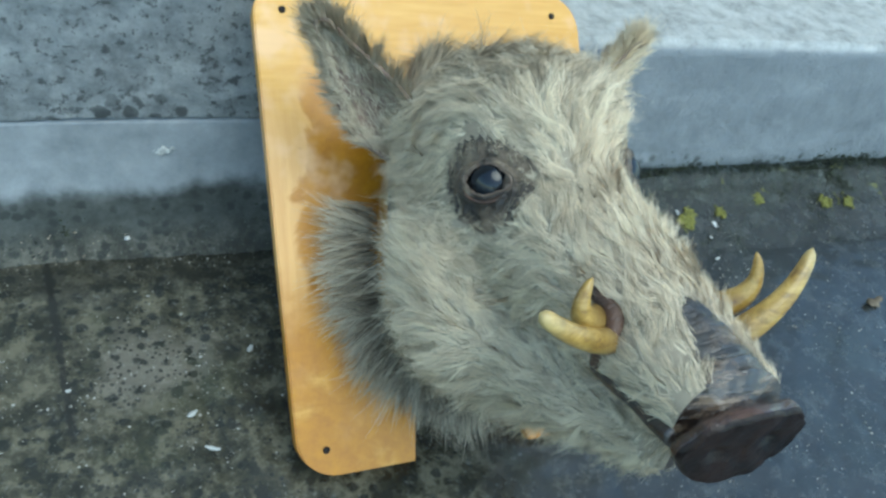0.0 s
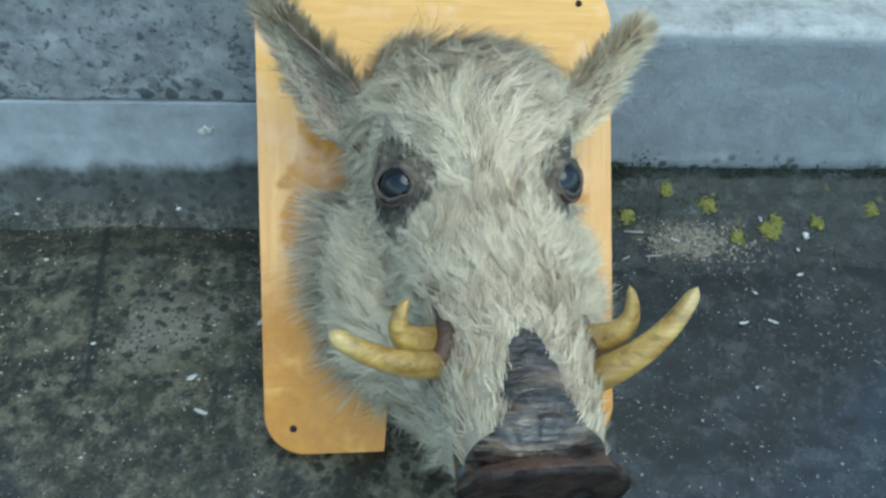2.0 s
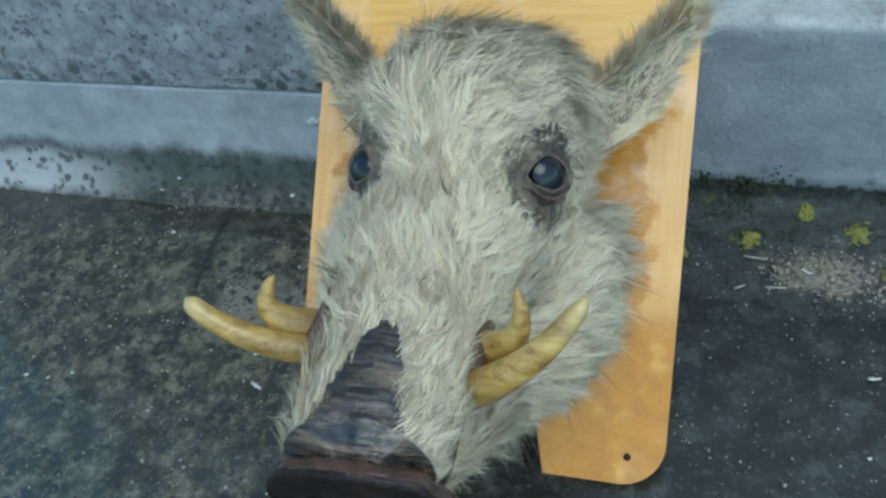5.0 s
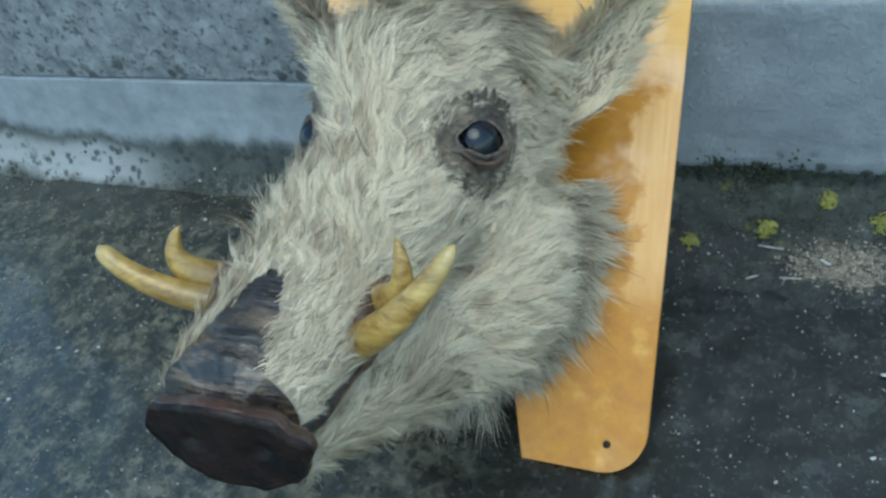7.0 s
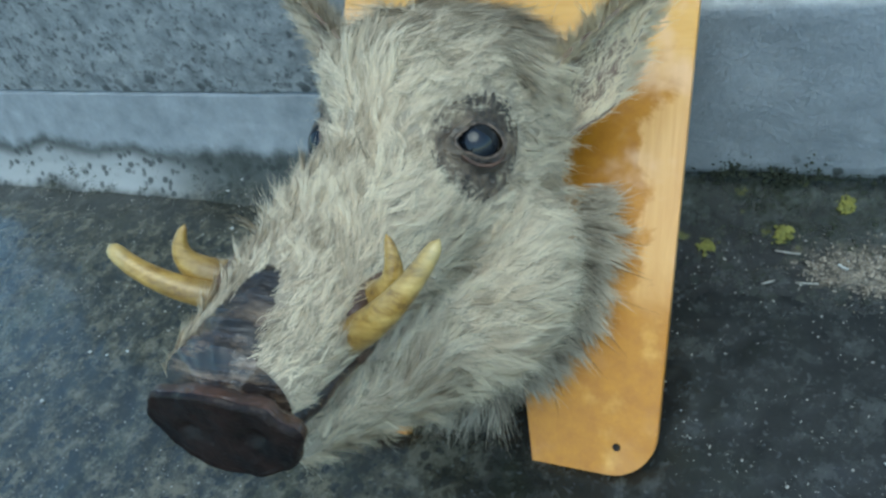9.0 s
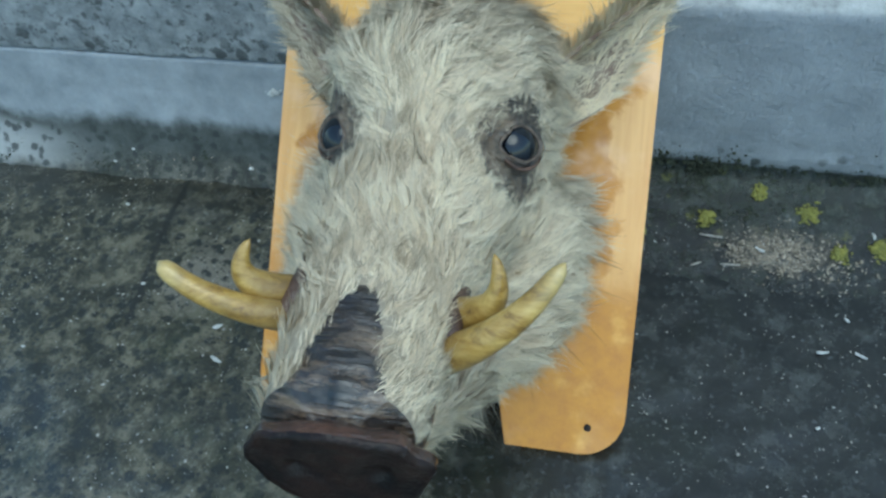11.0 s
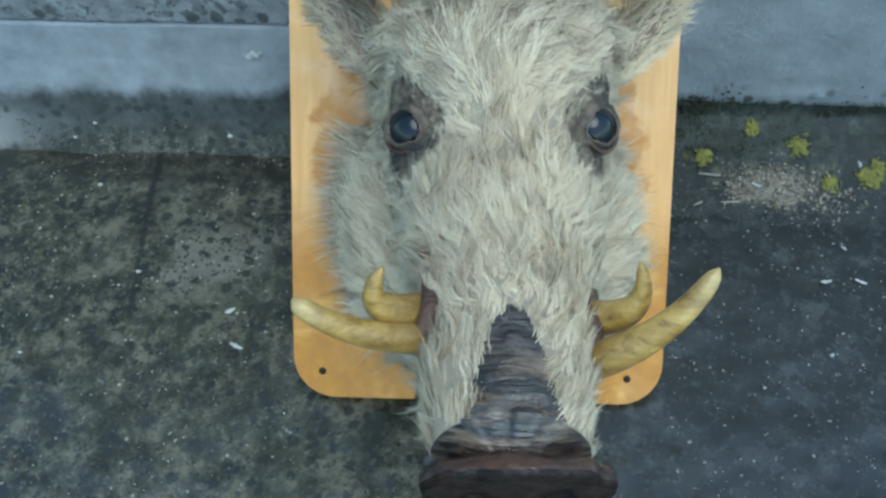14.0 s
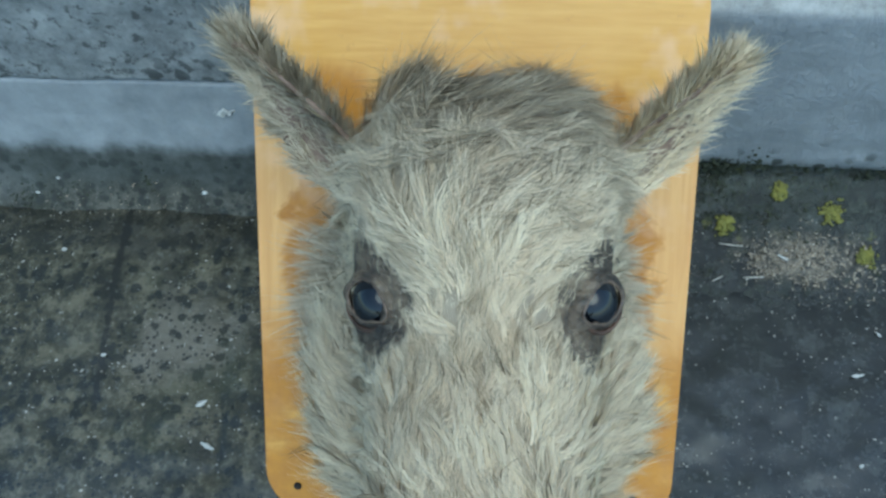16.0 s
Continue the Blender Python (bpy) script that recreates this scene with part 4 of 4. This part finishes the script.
def snout():
    """A flat glossy nose disc with a rolled rim and two nostrils."""
    c = np.array((0.0077, 0.0466, 0.3965))
    ex, ey = np.array((1.0, 0.03, 0.0)), np.array((-0.01, 0.75, 0.66))
    ez = np.cross(ex, ey)
    sides, rings = 72, 20
    ang = np.linspace(0, 2 * np.pi, sides, endpoint=False)
    ca, sa = np.cos(ang), np.sin(ang)
    wide = 0.0485 * (1 - 0.12 * np.clip(-sa, 0, 1))
    x = wide * np.sign(ca) * np.abs(ca) ** 0.86
    y = np.where(sa > 0, 0.0285, 0.0315) * np.sign(sa) * np.abs(sa) ** 0.88
    wavy = 1 + 0.05 * np.sin(3 * ang + 0.6) * np.sin(5 * ang + 2.1) + 0.02 * np.sin(9 * ang)
    x, y = x * wavy, y * wavy
    layers = []
    for s, z in ((0.58, -0.030), (0.62, -0.020), (0.74, -0.012), (0.94, -0.009), (1.0, -0.006), (1.0, -0.001), (0.965, 0.0030)):
        layers.append(np.stack([s * x, s * y, np.full(sides, z)], -1))
    for s in np.linspace(0.92, 0.02, rings):
        px, py = s * x, s * y
        z = 0.0022 - 0.0015 * (1 - s)
        z = z - 0.0046 * sum(np.exp(-(((px - h) / 0.0075) ** 2 + ((py + 0.001) / 0.0062) ** 2)) for h in (-0.021, 0.021))
        layers.append(np.stack([px, py, z * np.ones(sides)], -1))
    q = np.concatenate(layers)
    q[:, 2] += 0.0016 * fbm(q, 60, 3)
    q[:, 2] += -1.6 * q[:, 0] ** 2
    p = c + q[:, :1] * ex + q[:, 1:2] * ey + q[:, 2:] * ez
    cut = 5 * sides
    piece("snout", mesh_from("snout", p[cut:], grid_faces(len(layers) - 5, sides, True), MAT["snout"]), trophy, "flat glossy dark brown snout with nostrils")
    piece("snout_rim", mesh_from("snout_rim", p[: cut + sides], grid_faces(6, sides, True), MAT["snout_rim"]), trophy, "glossy brown rim of the snout")


snout()


def lips(sign):
    """The dark mouth line from below the tusk to the snout, and the fold of skin round the tusk."""
    out = np.linspace(0.290, 0.384, 34)
    up = 0.060 + 0.49 * (0.375 - out)
    far = np.linspace(0.11, 0.0, 221)
    path = []
    for n, b in zip(out, up):
        inside = head_form(np.stack([0.004 + sign * far, np.full(221, b), np.full(221, n)], -1)) < 0
        path.append((0.004 + sign * (far[np.argmax(inside)] if inside.any() else 0.030), b, n))
    k = np.linspace(0, 1, 34)
    path = np.array(path) + 0.0006 * np.stack([np.sin(11 * k), np.sin(13 * k + 1), np.sin(9 * k + 2)], -1)
    path[:, 0] -= sign * 0.0022
    vs, fs = tube(path, (0.0046 + 0.0030 * k) * np.clip(0.35 + 4 * k, 0, 1), 12)
    piece("lip", mesh_from("lip", vs, fs, MAT["lip"]), trophy, "dark glossy lip")
    low = 0.010 if sign > 0 else 0.0
    fold = []
    for b, n in zip(np.linspace(0.148, 0.096, 18) - low, 0.312 + 0.030 * np.sin(np.pi * np.linspace(0.05, 0.95, 18))):
        inside = head_form(np.stack([0.004 + sign * far, np.full(221, b), np.full(221, n)], -1)) < 0
        fold.append((0.004 + sign * (far[np.argmax(inside)] + 0.001 if inside.any() else 0.040), b, n))
    vs, fs = tube(fold, 0.0040 + 0.0030 * np.sin(np.pi * np.linspace(0, 1, 18)), 12)
    piece("lip_fold", mesh_from("lip_fold", vs, fs, MAT["fold"]), trophy, "brown fold of skin round the tusk")


lips(-1)
lips(1)


# ---- small things on the ground and along the wall ----


def line_z(profile, y):
    pts = sorted(profile)
    return float(np.interp(y, [p[0] for p in pts], [p[1] for p in pts]))


def surface(x, y):
    """Height of the ground, or of the foot of the wall where it lies higher."""
    z = float(ground_z(x, np.array(y)))
    prof = LEFT if x < 0.022 else RIGHT
    return max(z, line_z(prof[:8], y)) if y > prof[0][0] else z


def flake(name, x, y, length, width, turn, mat, label, category, bend=0.15, thick=0.0012):
    """A small curled flake with uneven edges and real thickness."""
    n = 9
    bm = bmesh.new()
    tops, lows = [], []
    for i in range(n):
        k = i / (n - 1)
        w = width * (0.30 + 0.70 * math.sin(math.pi * min(1, k * 0.9 + 0.08))) * (0.45 + 0.75 * random.random())
        z = 0.0022 + bend * length * (k - 0.5) ** 2 * 2
        for rows, dz in ((tops, thick), (lows, 0.0)):
            rows.append([bm.verts.new(((k - 0.5) * length, sgn * w / 2, z + dz + 0.0004 * random.random())) for sgn in (-1, 0, 1)])
    for rows in (tops, lows):
        for a, b in zip(rows, rows[1:]):
            for j in (0, 1):
                bm.faces.new((a[j], a[j + 1], b[j + 1], b[j]))
    for i in range(n - 1):
        for j in (0, 2):
            bm.faces.new((tops[i][j], tops[i + 1][j], lows[i + 1][j], lows[i][j]))
    for i in (0, n - 1):
        for j in (0, 1):
            bm.faces.new((tops[i][j], tops[i][j + 1], lows[i][j + 1], lows[i][j]))
    ob = piece(name, from_bm(name, bm, mat))
    ob.matrix_world = pose(x, y, surface(x, y) - 0.001, 0, 0, turn)
    return tagged(ob, label, category)


FLAKES = ((-0.198, 0.645, 12, 6, 60), (-0.267, 0.572, 13, 7, 35), (-0.252, 0.529, 17, 5, -25), (-0.382, 0.619, 6, 5, 10), (0.333, 0.760, 13, 5, -35), (0.516, 0.765, 15, 11, 70), (0.500, 0.745, 7, 5, 80), (0.491, 0.708, 12, 4, 15), (0.420, 0.679, 7, 4, -50), (0.390, 0.633, 14, 5, 10), (0.428, 0.634, 14, 5, -30), (-0.464, 0.745, 6, 5, 0), (-0.482, 0.513, 5, 4, 0), (0.376, 0.542, 5, 4, 30), (-0.539, 0.502, 6, 4, 20), (-0.509, 0.502, 5, 4, 60), (-0.553, 0.422, 6, 5, 0))
for fx, fy, fl, fw, ft in FLAKES:
    tagged(flake("flake", fx, fy, fl / 1100, fw / 1100, ft, MAT["white"], "small white flake lying on the damp concrete", "flake"), group="white flakes on the ground")
flake("leaf", 0.707, 0.595, 0.034, 0.019, 15, MAT["leaf"], "small dry curled brown leaf on the concrete", "leaf", 0.25)
for sx, sy, sl, st in ((0.278, 0.771, 0.026, -6), (0.300, 0.738, 0.022, 4), (0.262, 0.735, 0.014, 30)):
    tagged(flake("straw", sx, sy, sl, 0.0022, st, MAT["grit"], "pale bit of dry straw at the wall foot", "straw", 0.03, 0.0016), group="straws at the wall foot")


def pebbles(name, spots, mat, label, category, flat=0.7, sink=0.3):
    """Many small lumps joined in one mesh; spots are rows of x, y, z, radius."""
    unit_v = np.array([(0, 0, 1), (0.89, 0, 0.45), (0.28, 0.85, 0.45), (-0.72, 0.53, 0.45), (-0.72, -0.53, 0.45), (0.28, -0.85, 0.45), (0.72, 0.53, -0.45), (-0.28, 0.85, -0.45), (-0.89, 0, -0.45), (-0.28, -0.85, -0.45), (0.72, -0.53, -0.45), (0, 0, -1)])
    ring = [1, 2, 3, 4, 5]
    low = [6, 7, 8, 9, 10]
    tri = [(0, ring[i], ring[(i + 1) % 5]) for i in range(5)] + [(ring[i], low[i], ring[(i + 1) % 5]) for i in range(5)] + [(ring[(i + 1) % 5], low[i], low[(i + 1) % 5]) for i in range(5)] + [(11, low[(i + 1) % 5], low[i]) for i in range(5)]
    spots = np.asarray(spots, float)
    n = len(spots)
    shape = unit_v[None] * (0.55 + 0.8 * rng.random((n, 12, 1))) * spots[:, None, 3:4]
    shape *= np.stack([0.5 + 1.1 * rng.random(n) ** 2, 0.5 + 1.1 * rng.random(n) ** 2, np.full(n, flat)], -1)[:, None]
    centre = spots[:, :3].copy()
    centre[:, 2] += (flat - sink) * spots[:, 3] * 0.5
    verts = (shape + centre[:, None]).reshape(-1, 3)
    faces = (np.arange(n)[:, None, None] * 12 + np.array(tri)[None]).reshape(-1, 3)
    ob = piece(name, mesh_from(name, verts, faces, mat, True))
    return tagged(ob, label, category, kind="stuff")


def scatter(count, draw):
    out = []
    for _ in range(count):
        x, y, r = draw()
        if not (-0.17 < x < 0.20 and y < 0.50):
            out.append((x, y, surface(x, y), r))
    return out


pebbles("grit", scatter(14000, lambda: (random.uniform(-1.0, 1.0), random.uniform(0.22, 0.80), 0.0003 + 0.0013 * random.random() ** 5)), MAT["grit"], "fine pale grit strewn over the concrete", "grit")
pebbles("debris", scatter(2200, lambda: (random.gauss(0.366, 0.042), min(0.80, random.gauss(0.757, 0.016)), 0.0003 + 0.0026 * random.random() ** 6)), MAT["debris"], "crumbled plaster and dirt at the wall foot", "debris")
pebbles("debris", scatter(80, lambda: (random.gauss(-0.40, 0.06), min(0.825, random.gauss(0.812, 0.010)), 0.0005 + 0.0016 * random.random() ** 2)), MAT["debris"], "pale crumbs along the wall foot", "debris")


def clusters(count, centres, spread):
    """A draw that gathers lumps round chance centres."""
    seeds = [centres() for _ in range(count)]

    def draw():
        x, y = random.choice(seeds)
        return x + random.gauss(0, spread), min(0.848, y + random.gauss(0, spread * 0.6)), 0.0005 + 0.0017 * random.random() ** 2

    return draw


pebbles("moss", scatter(7500, clusters(190, lambda: (random.uniform(0.17, 1.0), random.choice((random.gauss(0.840, 0.006), random.gauss(0.80, 0.025)))), 0.009)), MAT["moss"], "dark green moss cushions along the wall foot", "moss", 0.5)
pebbles("moss", scatter(900, clusters(45, lambda: (random.uniform(-1.0, -0.15), random.gauss(0.822, 0.008)), 0.006)), MAT["moss"], "black moss spots on the wall foot", "moss", 0.35)
edge_seeds = [(random.uniform(0.17, 1.0), random.gauss(0.080, 0.009)) for _ in range(110)]
edge_moss = []
for _ in range(3800):
    ex, ez = random.choice(edge_seeds)
    ez = max(0.062, ez + random.gauss(0, 0.005))
    edge_moss.append((ex + random.gauss(0, 0.010), 0.8375 + 0.002 * random.random(), ez, 0.0006 + 0.0022 * random.random() ** 2))
pebbles("moss", edge_moss, MAT["moss"], "black green moss along the lower edge of the render", "moss", 0.9, 0.9)
LICHEN = ((0.273, 0.792, 11), (0.387, 0.808, 12), (0.332, 0.827, 9), (0.463, 0.776, 12), (0.480, 0.783, 11), (0.470, 0.770, 10), (0.420, 0.765, 10), (0.537, 0.783, 9), (0.755, 0.788, 13), (0.803, 0.785, 11), (0.193, 0.771, 9), (0.62, 0.80, 9))
for lx, ly, lr in LICHEN:
    r = lr / 1000
    spots = [(lx + random.gauss(0, r * 0.42), ly + random.gauss(0, r * 0.42)) for _ in range(100)]
    tagged(pebbles("lichen", [(x, y, surface(x, y) + 0.0015, 0.0012 + 0.0022 * random.random()) for x, y in spots], MAT["yellow"], "yellow green lichen patch at the wall foot", "lichen", 0.7), group="lichen patches")
pebbles("pebble", [(-0.315, 0.820, surface(-0.315, 0.820), 0.0040), (-0.516, 0.817, surface(-0.516, 0.817), 0.0026), (-0.488, 0.826, surface(-0.488, 0.826), 0.0026), (0.458, 0.789, surface(0.458, 0.789), 0.0050)], MAT["white"], "pale pebbles caught at the wall foot", "pebbles", 0.8)


def paint_spot():
    """A small chalky splash on the wall."""
    spots = [(-0.270 + random.gauss(0, 0.0036), 0.8428, 0.131 + random.gauss(0, 0.0022), 0.0010 + 0.0008 * random.random()) for _ in range(150)]
    pebbles("chalk_splash", spots, MAT["white"], "small chalky white splash on the wall", "splash", 0.9, 0.9)


paint_spot()
